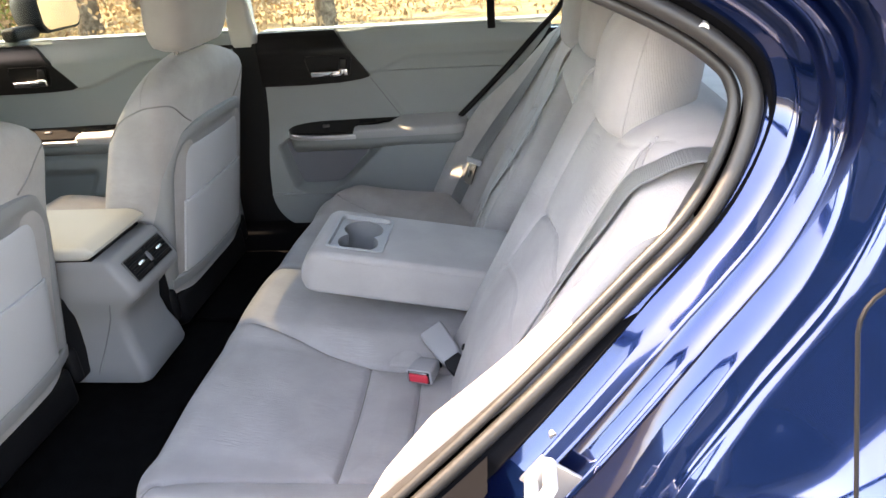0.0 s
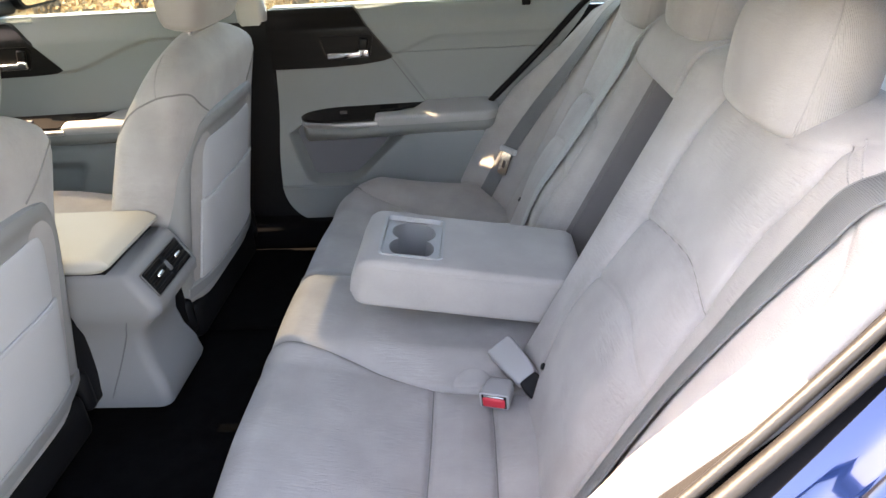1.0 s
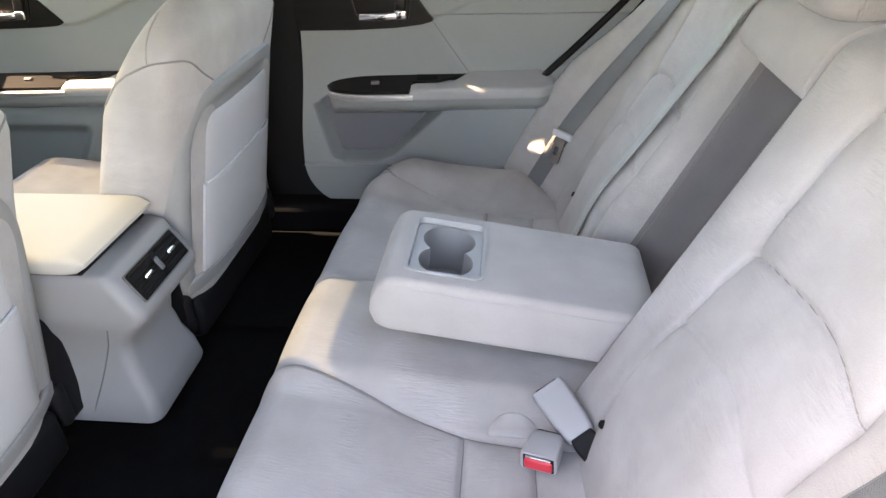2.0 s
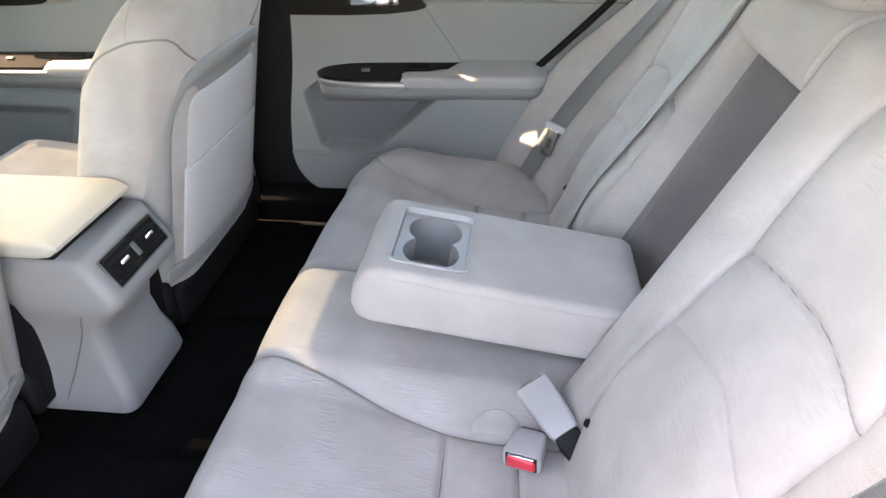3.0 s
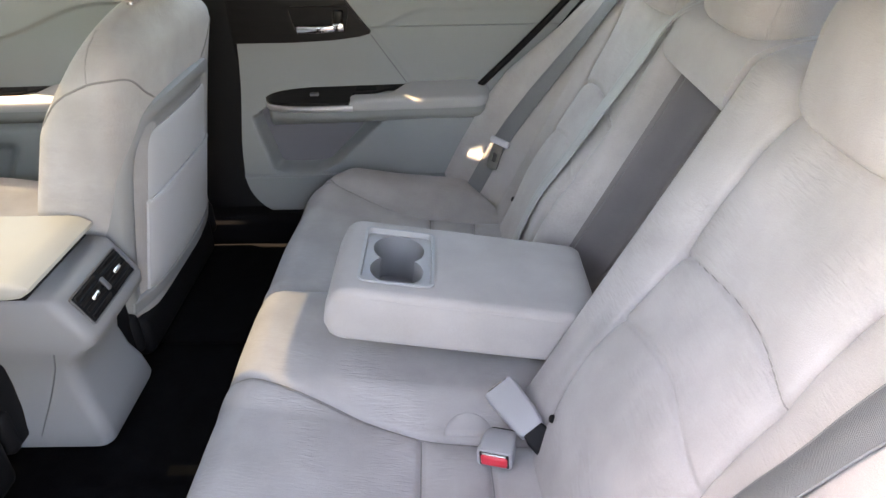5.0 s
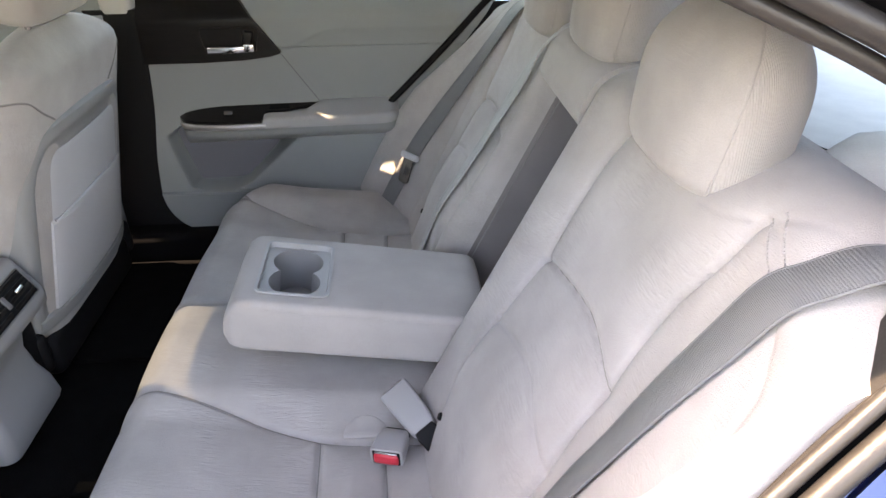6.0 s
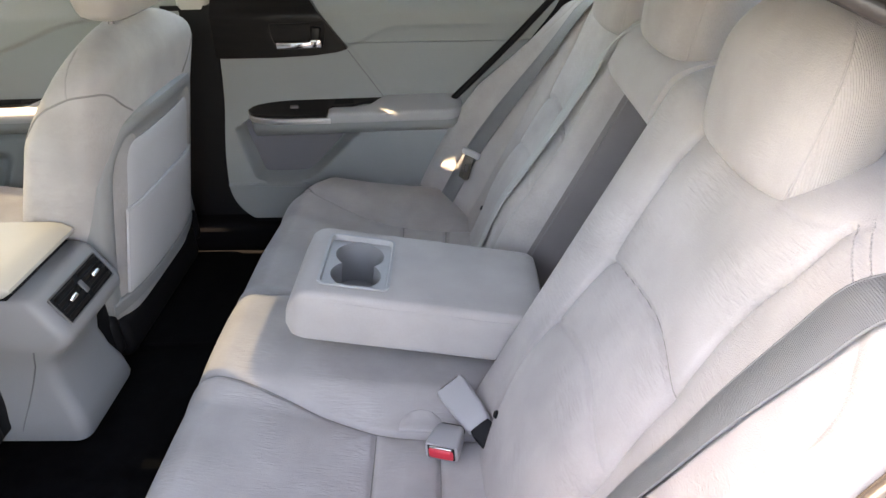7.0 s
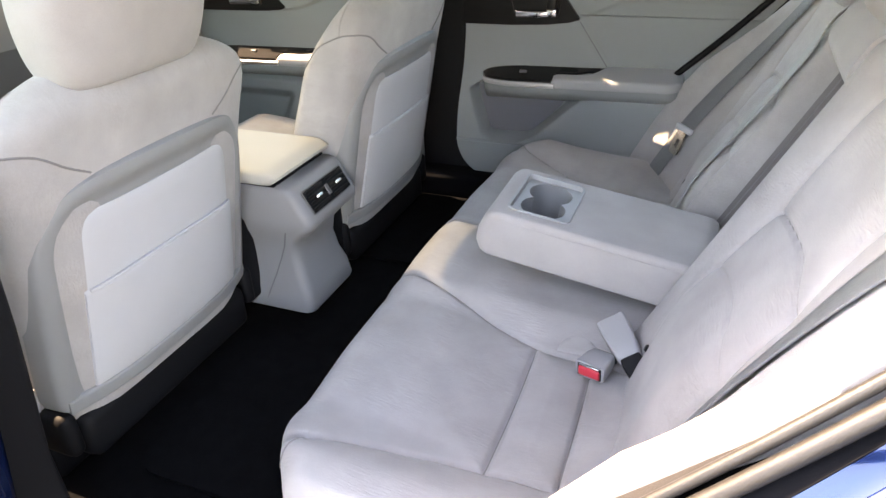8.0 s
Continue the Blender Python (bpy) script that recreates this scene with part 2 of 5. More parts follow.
def box(m, sx, sy, sz, bevel=0.0, segs=3):
    """A box of full sizes at the pose m, with rounded edges."""
    bm = bmesh.new()
    bmesh.ops.create_cube(bm, size=1.0, matrix=Matrix.Diagonal((sx, sy, sz, 1)))
    if bevel:
        bmesh.ops.bevel(bm, geom=bm.edges, offset=bevel, segments=segs, affect="EDGES", profile=0.5)
    bmesh.ops.transform(bm, matrix=m, verts=bm.verts)
    return bm


def join(*bms):
    out = bmesh.new()
    for b in bms:
        me = bpy.data.meshes.new("tmp")
        b.to_mesh(me)
        b.free()
        out.from_mesh(me)
        bpy.data.meshes.remove(me)
    return out


def prism(outline, to3, depth):
    """An outline in a plane pushed to a depth: to3(a, b, d)."""
    bm = bmesh.new()
    A = [bm.verts.new(to3(a, b, 0)) for a, b in outline]
    B = [bm.verts.new(to3(a, b, depth)) for a, b in outline]
    bm.faces.new(A)
    bm.faces.new(B[::-1])
    for k in range(len(A)):
        j = (k + 1) % len(A)
        bm.faces.new((A[k], B[k], B[j], A[j]))
    return bm


def lines_gap(p, lines):
    """Distance of a point to polylines in a plane."""
    best = 9.0
    px, py = p
    for ln in lines:
        for (ax, ay), (bx, by) in zip(ln, ln[1:]):
            dx, dy = bx - ax, by - ay
            t = ((px - ax) * dx + (py - ay) * dy) / (dx * dx + dy * dy + 1e-12)
            t = 0.0 if t < 0 else 1.0 if t > 1 else t
            d = (px - ax - t * dx) ** 2 + (py - ay - t * dy) ** 2
            if d < best:
                best = d
    return math.sqrt(best)


def flat(pts, n=6):
    return [(v.x, v.y) for v in spline([(a, b, 0) for a, b in pts], n)]


def padding(d, puff=0.011, reach=0.026, groove=0.0065, width=0.0038):
    """Padded cloth rises away from its seams and dips into them."""
    return puff * (1 - math.exp(-d / reach)) - groove * math.exp(-(d / width) ** 2)


# ------------------------------------------------------------------ rear seat backrest
LEAN_X = 0.49
UP = Vector((LEAN_X, 0, 1)).normalized()
OUT = Vector((-1, 0, LEAN_X)).normalized()
RING = Vector((0, 0, 0.56))


def on_back(y, s, h=0.0):
    """A place on the backrest: across, up along it from the anchor's height, and out from it."""
    return RING + Vector((0, y, 0)) + UP * s + OUT * h


def s_of(z):
    return (z - 0.56) / UP.z


IN_SEAM = [(0.200, s_of(0.48)), (0.203, s_of(0.56)), (0.204, s_of(0.70)), (0.206, s_of(0.82)), (0.205, s_of(0.90)), (0.209, s_of(0.96)), (0.230, s_of(1.015)), (0.25, s_of(1.04))]
OUT_SEAM = [(0.47, s_of(0.48)), (0.474, s_of(0.62)), (0.469, s_of(0.82)), (0.473, s_of(0.92)), (0.492, s_of(0.98)), (0.500, s_of(1.02))]
ARCH1 = [(0.204, s_of(0.819)), (0.24, s_of(0.828)), (0.303, s_of(0.836)), (0.37, s_of(0.841)), (0.423, s_of(0.836)), (0.469, s_of(0.822))]
ARCH2 = [(0.203, s_of(0.718)), (0.245, s_of(0.732)), (0.30, s_of(0.741)), (0.36, s_of(0.742)), (0.42, s_of(0.733)), (0.471, s_of(0.718))]
TOP_SEAM = [(0.42, s_of(1.000)), (0.46, s_of(1.006)), (0.500, s_of(1.02)), (0.52, s_of(1.034)), (0.56, s_of(1.05)), (0.62, s_of(1.06))]
STITCH = [(0.505, s_of(1.024)), (0.535, s_of(1.020)), (0.575, s_of(1.000)), (0.608, s_of(0.968)), (0.628, s_of(0.945)), (0.643, s_of(0.907)), (0.651, s_of(0.880))]
BACK_SEAMS = [flat(k) for k in (IN_SEAM, OUT_SEAM)]
BACK_SOFT = [flat(k) for k in (ARCH1, ARCH2)]
BACK_FINE = [flat(k) for k in (TOP_SEAM, STITCH)]
REC_NEAR, REC_FAR, REC_TOP = -0.105, 0.158, s_of(0.968)
S_TOP = s_of(1.005)
R_TOP = 0.075


WING = [(0.40, 0.145), (0.56, 0.145), (0.66, 0.138), (0.74, 0.118), (0.80, 0.086), (0.87, 0.048), (0.954, 0.012), (1.03, 0.0)]


def back_height(y, s, edge):
    a = abs(y)
    h = 0.0
    h += curve_at(WING, 0.56 + s * UP.z) * max(0.0, (a - 0.528) / 0.172) ** 1.2
    h += 0.010 * smooth(0.22, 0.15, a)
    h -= 0.012 * math.exp(-((a - 0.335) / 0.10) ** 2)
    h += 0.022 * math.exp(-((s - 0.10) / 0.12) ** 2) * smooth(0.50, 0.40, a) * smooth(0.16, 0.22, a)
    d = lines_gap((a, s), BACK_SEAMS)
    h += padding(d)
    for line, deep in zip(BACK_SOFT, (1.0, 0.55)):
        d2 = lines_gap((a, s), [line])
        h += deep * (0.0065 * (1 - math.exp(-d2 / 0.018)) - 0.0040 * math.exp(-(d2 / 0.0034) ** 2))
    h -= 0.0020 * math.exp(-(lines_gap((a, s), BACK_FINE) / 0.003) ** 2)
    e, r = abs(y - edge), 0.036 if y > 0 else 0.024
    if e < r:
        h -= r - math.sqrt(max(0.0, r ** 2 - (r - e) ** 2))
    e = max(0.0, 0.694 - a) if a > 0.5 else 9.0
    if e < 0.030:
        h -= 0.030 - math.sqrt(max(0.0, 0.030 ** 2 - (0.030 - e) ** 2))
    return h


def back_point(y, s, edge):
    """Up the front, round the top and down behind."""
    h = back_height(y, min(s, S_TOP + 0.06), edge)
    drop = 0.055 * smooth(0.54, 0.68, abs(y))
    top = S_TOP - drop
    if s <= top:
        return on_back(y, s, h)
    a = min((s - top) / R_TOP, 2.0)
    fade = 1 - smooth(0.0, 1.4, a)
    if a < math.pi / 2:
        return on_back(y, top + R_TOP * math.sin(a), -R_TOP + (R_TOP + h * fade) * math.cos(a) + h * 0.0)
    return on_back(y, top + R_TOP, -R_TOP - (s - top - R_TOP * math.pi / 2))


rear_seat = thing("rear_bench_seat", (-0.25, 0, 0.36), "light grey velour rear bench seat with folded-down armrest", "car seat")


def backrest(y0, y1, edge, s0, s1, nu, nv, label):
    def across(u, s):
        y = lerp(y0, y1, u)
        narrow = 1 - 0.045 * smooth(0.30, 0.52, s) * smooth(0.45, 0.70, abs(y))
        return y * narrow

    front = lambda u, v: back_point(across(u, lerp(s0, s1, v)), lerp(s0, s1, v), edge)
    behind = lambda u, v: on_back(across(u, lerp(s0, s1, v)), lerp(s0, min(s1, S_TOP - 0.02), v), -0.15)
    return part("backrest", slab(front, behind, nu, nv), velour_back, rear_seat, label, 60)


backrest(-0.694, REC_NEAR, REC_NEAR, -0.10, 0.66, 200, 250, "padded velour backrest with stitched insert")
backrest(REC_FAR, 0.694, REC_FAR, -0.10, 0.66, 180, 220, "padded velour backrest with stitched insert")


def mid_top(u, v):
    y, s = lerp(REC_NEAR, REC_FAR, u), lerp(REC_TOP - 0.02, 0.66, v)
    p = back_point(y, s, 9.0)
    e = s - (REC_TOP - 0.02)
    if e < 0.03:
        p -= OUT * (0.03 - math.sqrt(max(0.0, 0.03 ** 2 - (0.03 - e) ** 2)))
    return p


part("backrest", slab(mid_top, lambda u, v: on_back(lerp(REC_NEAR, REC_FAR, u), lerp(REC_TOP - 0.02, S_TOP - 0.02, v), -0.13), 40, 50), velour_plain, rear_seat, "", 60)

# the hollow behind the folded armrest: one lining with rounded inner corners
DEEP = -0.102
LINING = [(REC_FAR + 0.003, -0.014), (REC_FAR - 0.001, -0.030), (REC_FAR - 0.005, -0.060), (REC_FAR - 0.010, -0.084), (REC_FAR - 0.020, -0.097), (REC_FAR - 0.038, DEEP), (0.0, DEEP - 0.004), (REC_NEAR + 0.034, DEEP), (REC_NEAR + 0.014, -0.094), (REC_NEAR + 0.005, -0.078), (REC_NEAR + 0.003, -0.045), (REC_NEAR - 0.002, -0.014)]
LINING = [(v.x, v.y) for v in spline([(y, h, 0) for y, h in LINING], 4)]


def lining(back):
    def at(u, v):
        y, h = LINING[min(len(LINING) - 1, round(u * (len(LINING) - 1)))]
        return on_back(y * (1 + 0.03 * back), lerp(-0.05, REC_TOP + 0.008, v), h - 0.012 * back)
    return at


part("recess_lining", slab(lining(0), lining(1), len(LINING) - 1, 30), recess_shade_cloth, rear_seat, "grey cloth lining of the armrest recess, darkened as shade", 60)
part("lining_seam", tube([on_back(REC_FAR - 0.0022, lerp(0.0, REC_TOP - 0.004, k / 20), -0.034) for k in range(21)], 0.0013, 6), thread, rear_seat)
part("recess_top", slab(lambda u, v: on_back(lerp(REC_NEAR, REC_FAR, u), REC_TOP + 0.004, lerp(-0.02, DEEP, v)), lambda u, v: on_back(lerp(REC_NEAR, REC_FAR, u), REC_TOP + 0.02, lerp(-0.02, DEEP, v)), 10, 5), recess_shade_cloth, rear_seat)

# ------------------------------------------------------------------ rear seat cushion
C_IN = [(-0.50, 0.115), (-0.44, 0.118), (-0.36, 0.138), (-0.28, 0.165), (-0.20, 0.188), (-0.12, 0.196), (-0.02, 0.198)]
C_OUT = [(-0.47, 0.60), (-0.44, 0.570), (-0.40, 0.545), (-0.30, 0.508), (-0.20, 0.487), (-0.10, 0.480), (-0.02, 0.478)]
C_LAT1 = [(-0.205, 0.19), (-0.203, 0.30), (-0.203, 0.486)]
C_LAT2 = [(-0.106, 0.197), (-0.103, 0.30), (-0.101, 0.479)]
CUSH_SEAMS = [flat(k) for k in (C_IN, C_OUT, C_LAT1, C_LAT2)]
FRONT_X, FRONT_R = -0.462, 0.05


def cush_z(x, y):
    a = abs(y)
    z = curve_at([(-0.56, 0.540), (-0.48, 0.543), (-0.40, 0.532), (-0.30, 0.514), (-0.20, 0.502), (-0.10, 0.496), (0.03, 0.494)], x)
    z += (0.022 + 0.002 * smooth(-0.30, -0.48, x)) * smooth(0.175, 0.105, a)
    z += 0.036 * smooth(0.46, 0.59, a) * smooth(-0.02, -0.15, x) - 0.06 * smooth(0.625, 0.69, a)
    z -= 0.010 * math.exp(-((a - 0.33) / 0.12) ** 2 - ((x + 0.27) / 0.14) ** 2)
    z += padding(lines_gap((x, a), CUSH_SEAMS), 0.012, 0.028, 0.006, 0.004)
    return z


def cush_point(y, s):
    """s runs forward along the top from the bite line, then down the front."""
    x = 0.03 - s
    bow = 0.010 * smooth(0.30, 0.50, abs(y)) + 0.10 * smooth(0.47, 0.70, abs(y)) ** 1.4
    fx = FRONT_X + bow + 0.008 * smooth(0.16, 0.09, abs(y))
    if x >= fx:
        return Vector((x, y, cush_z(x, y)))
    z = cush_z(fx, y)
    over = fx - x
    a = over / FRONT_R
    if a < 1.35:
        return Vector((fx - FRONT_R * math.sin(a), y, z - FRONT_R * (1 - math.cos(a))))
    k = over - 1.35 * FRONT_R
    return Vector((fx - FRONT_R * math.sin(1.35) + 0.25 * k, y, z - FRONT_R * (1 - math.cos(1.35)) - k))


CUSH_LEN = 0.03 - FRONT_X + 0.17


def cush_section(y0, y1, nu):
    part("cushion", slab(lambda u, v: cush_point(lerp(y0, y1, u), CUSH_LEN * v), lambda u, v: Vector((lerp(0.03, -0.44, v), lerp(y0, y1, u), lerp(0.42, 0.385, v))), nu, 210), velour, rear_seat, "", 60)


cush_section(-0.665, -0.0, 200)
cush_section(0.0, 0.665, 150)

# sewn lines down in the grooves
for sy in (-1, 1):
    for line, w in ((IN_SEAM, 0.0019), (OUT_SEAM, 0.0017), (ARCH1[1:], 0.0014))[:3 if sy < 0 else 2]:
        pts_ = flat(line, 10)
        part("seam", tube([back_point(sy * y, s, 9.0) + OUT * (0.0002 - 0.3 * w) for y, s in pts_], w, 6), thread, rear_seat)
    for line in (C_IN, C_OUT, C_LAT1, C_LAT2):
        part("seam", tube([cush_point(sy * y, 0.03 - x) + Vector((0, 0, 0.0002)) for x, y in flat(line, 10)], 0.0016, 6), thread, rear_seat)

# flaps beside the buckles, and the little anchor holes in the backrest
for sy in (-1, 1):
    ring = [(-0.135 + 0.036 * math.cos(a), sy * (0.180 - 0.030 * max(-0.15, math.sin(a)))) for a in [2 * math.pi * k / 24 for k in range(24)]]
    bm = bmesh.new()
    V = [[bm.verts.new((-0.135 + (x + 0.135) * f, sy * 0.165 + (y - sy * 0.165) * f, cush_z(-0.135 + (x + 0.135) * f, sy * 0.165 + (y - sy * 0.165) * f) + g)) for x, y in ring] for f, g in ((1.0, -0.004), (0.97, 0.0015), (0.88, 0.003), (0.5, 0.003), (0.15, 0.003))]
    for a, b in zip(V, V[1:]):
        for k in range(24):
            bm.faces.new((a[k], a[(k + 1) % 24], b[(k + 1) % 24], b[k]))
    bm.faces.new(V[-1])
    part("cushion_flap", bm, velour_plain, rear_seat)
for y in (-0.221, 0.457):
    c = on_back(y, 0.0, back_height(y, 0.0, 9) + 0.001)
    m = Matrix.Translation(c) @ OUT.to_track_quat("Z", "Y").to_matrix().to_4x4()
    bm = bmesh.new()
    bmesh.ops.create_cone(bm, cap_ends=True, segments=20, radius1=0.0070, radius2=0.0050, depth=0.006, matrix=m)
    part("anchor_button", bm, black_plastic, rear_seat, "small black anchor button")

# ------------------------------------------------------------------ folded centre armrest
ARM_TILT = 9.0
ARM = pose(-0.160, -0.001, 0.642, 0, ARM_TILT, 0)


def arm_body():
    rings = []
    L0, L1 = -0.185, 0.228
    for k in range(41):
        t = k / 40
        x = lerp(L0, L1, t)
        e = min(1.0, (x - L0) / 0.036)
        f = math.sqrt(max(0.0, 1 - (1 - e) ** 2)) if e < 1 else 1.0
        e2 = min(1.0, (L1 - x) / 0.03)
        f = min(f, 0.35 + 0.65 * math.sqrt(max(0.0, 1 - (1 - e2) ** 2)))
        hy, hz = 0.107 * (0.88 + 0.12 * f), 0.046 * (0.38 + 0.62 * f)
        zc = 0.0 - 0.012 * (1 - f)
        rings.append([ARM @ Vector((x, y, z)) for y, z in rrect(0, zc, hy, hz, 0.011, 6)])
    return loft(rings)


TRAY = (-0.087, 0.0, 0.056, 0.079)     # centre and half sizes on the armrest's top


def cut(ob, bm):
    """Takes a volume out of a part."""
    me = bpy.data.meshes.new("cutter")
    bmesh.ops.recalc_face_normals(bm, faces=bm.faces)
    bm.to_mesh(me)
    bm.free()
    c = new("cutter", me)
    c.matrix_world = Matrix.Translation(base_of(ob.parent)) if ob.parent else Matrix()
    me.transform(Matrix.Translation(-base_of(ob)))
    md = ob.modifiers.new("cut", "BOOLEAN")
    md.operation, md.solver, md.object = "DIFFERENCE", "EXACT", c
    bpy.context.view_layer.update()
    done = bpy.data.meshes.new_from_object(ob.evaluated_get(bpy.context.evaluated_depsgraph_get()))
    ob.modifiers.clear()
    done.name = ob.name
    ob.data = done
    bpy.data.objects.remove(c)
    done.polygons.foreach_set("use_smooth", [True] * len(done.polygons))
    done.set_sharp_from_angle(angle=radians(35))


armrest = part("centre_armrest", arm_body(), velour_plain, rear_seat, "folded-down cloth armrest with cup holders")
cx, cy, hx, hy = TRAY
cut(armrest, prism(rrect(cx, cy, hx, hy, 0.012), lambda a, b, d: ARM @ Vector((a, b, 0.06 - d)), 0.101))

# cup tray: a rim and a plate with two joined round wells
def cup_outline(r=0.0405, gap=0.0305, neck=0.026, n=40):
    pts = []
    a0 = math.asin(neck / r)
    for sgn in (1, -1):
        for k in range(n + 1):
            a = -math.pi / 2 + a0 + (2 * math.pi - 2 * a0) * k / n
            x, y = r * math.cos(a), r * math.sin(a)
            pts.append((cx + sgn * x, cy + sgn * (gap + y)))
    return pts


cups = cup_outline()


def filled(outer, inner, z):
    """A plate with a hole."""
    bm = bmesh.new()
    E = []
    for loop in (outer, inner):
        V = [bm.verts.new(ARM @ Vector((a, b, z))) for a, b in loop]
        E += [bm.edges.new((V[k], V[(k + 1) % len(V)])) for k in range(len(V))]
    bmesh.ops.triangle_fill(bm, use_beauty=True, edges=E)
    return bm


def pipe_walls(loop, z0, z1, taper=0.94, floor=True):
    mx, my = cx, cy
    bm = bmesh.new()
    A = [bm.verts.new(ARM @ Vector((a, b, z0))) for a, b in loop]
    B = [bm.verts.new(ARM @ Vector((mx + (a - mx) * taper, my + (b - my) * taper, z1))) for a, b in loop]
    for k in range(len(A)):
        j = (k + 1) % len(A)
        bm.faces.new((A[k], A[j], B[j], B[k]))
    if floor:
        bm.faces.new(B)
    return bm


TOPZ = 0.046
cup_vinyl = material("grey cup well plastic", (0.22, 0.217, 0.222), 0.45, vary=0.05, vary_scale=8, grain=0.1, grain_scale=900, spec=0.4)
tray = part("cup_tray", filled(rrect(cx, cy, hx - 0.0035, hy - 0.0035, 0.009), cups, TOPZ - 0.006), vinyl, armrest, "grey plastic tray with two cup wells")
part("cup_well", pipe_walls(cups, TOPZ - 0.006, TOPZ - 0.080), cup_vinyl, tray, "", 50)
rim = join(filled(rrect(cx, cy, hx + 0.001, hy + 0.001, 0.013), rrect(cx, cy, hx - 0.0035, hy - 0.0035, 0.010), TOPZ + 0.003),
           pipe_walls(rrect(cx, cy, hx - 0.0035, hy - 0.0035, 0.010), TOPZ + 0.003, TOPZ - 0.006, 0.975, False),
           pipe_walls(rrect(cx, cy, hx + 0.001, hy + 0.001, 0.013), TOPZ + 0.003, TOPZ - 0.012, 1.0, False))
part("tray_rim", rim, vinyl, armrest)
# seam along the lower edge of the pad
part("seam", tube([ARM @ Vector((x, -0.1068, 0.033 + 0.0010 * math.sin(40 * x))) for x in [lerp(-0.13, 0.195, k / 30) for k in range(31)]], 0.0010, 6), seam_mat, armrest)

# ------------------------------------------------------------------ headrests


def headrest_plan(a, f, w, d):
    """The outline from above: full width in front, tapering to the back."""
    c, s = math.cos(a), math.sin(a)
    q = math.copysign(abs(c) ** 0.85, c)
    taper = 1 - 0.20 * smooth(-0.7, 1.0, q)
    return q * d / 2 * (0.14 + 0.86 * f), math.copysign(abs(s) ** 0.76, s) * w / 2 * (0.34 + 0.66 * f) * taper


def headrest_swell(t):
    """How full the pad is at a height of -1 to 1: round above, flatter below."""
    t = min(0.9995, max(-0.9995, t))
    return (1 - abs(t) ** 2.2) ** (1 / 2.0) if t > 0 else (1 - 0.05 * t * t) * (1 - abs(t) ** 10) ** (1 / 3.0)


def headrest_body(w, h, d):
    """A soft block: wide front, narrower behind; made about its own middle."""
    rings = []
    n = 36
    for k in range(n + 1):
        t = -math.cos(math.pi * k / n)
        f = headrest_swell(t)
        z = t * h / 2
        lean = 0.006 * t
        ring = []
        for j in range(56):
            a = 2 * math.pi * j / 56
            px, py = headrest_plan(a, f, w, d)
            ring.append(Vector((px + lean, py, z)))
        rings.append(ring)
    return loft(rings)


def rear_headrest(at, w, h, d, lean, label, lift):
    t = thing("rear_headrest", at, label, "headrest", "rear headrests")
    m = Matrix.Translation(at) @ pose(0, 0, 0, 0, lean, 0)
    bm = headrest_body(w, h, d)
    bmesh.ops.transform(bm, matrix=m @ Matrix.Translation((0, 0, h / 2)), verts=bm.verts)
    pad = part("pad", bm, velour_back, t, "", 60)
    pad.data.materials.append(knit)
    for p in pad.data.polygons:
        k, j = divmod(p.index, 56)
        a, q = 2 * math.pi * (j + 0.5) / 56, -math.cos(math.pi * (k + 0.5) / 36)
        p.material_index = 1 if k < 36 and abs(a - math.pi) > 1.02 + 0.10 * q else 0
    for sy in (-1, 1):
        pts = []
        for k in range(25):
            q = -0.93 + 1.86 * k / 24
            f = headrest_swell(q)
            px, py = headrest_plan(math.pi - sy * (1.02 + 0.10 * q), f, w, d)
            pts.append(m @ Vector((px + 0.006 * q, py, h / 2 + q * h / 2)))
        part("seam", tube(pts, 0.0010, 6), seam_mat, pad)
    for sy in (-1, 1):
        part("post", tube([m @ Vector((0.012, sy * 0.065, 0.03)), m @ Vector((0.008, sy * 0.065, -lift - 0.04))], 0.0055, 12), chrome, t, "chrome post")
        part("post_collar", tube([m @ Vector((0.009, sy * 0.065, -lift + 0.006)), m @ Vector((0.008, sy * 0.065, -lift - 0.012))], 0.013, 14), dark_grey, t, "dark grey plastic collar")
    return t


rear_headrest(Vector((0.246, -0.325, 0.998)), 0.254, 0.160, 0.124, 2, "light grey ribbed headrest on the seat beside the open door", -0.01)
rear_headrest(Vector((0.246, 0.325, 0.998)), 0.254, 0.160, 0.124, 2, "light grey ribbed headrest on the far seat", -0.01)
rear_headrest(Vector((0.268, 0.020, 1.028)), 0.250, 0.165, 0.145, 2, "smaller light grey headrest on the middle seat, raised", 0.012)

# double row of stitches over the near shoulder
rows = []
for shift in (0.0, 0.011):
    for k in range(14):
        pts_ = [(-0.503 - shift * 0.5 - 0.052 * (k + e) / 14, s_of(1.026) - 0.028 * (k + e) / 14 + shift) for e in (0.1, 0.7)]
        rows.append(tube([back_point(y, s, 9.0) + OUT * 0.0006 for y, s in pts_], 0.0008, 5))
part("stitching", join(*rows), seam_mat, rear_seat, "double row of grey stitches")

# ------------------------------------------------------------------ belts and buckles


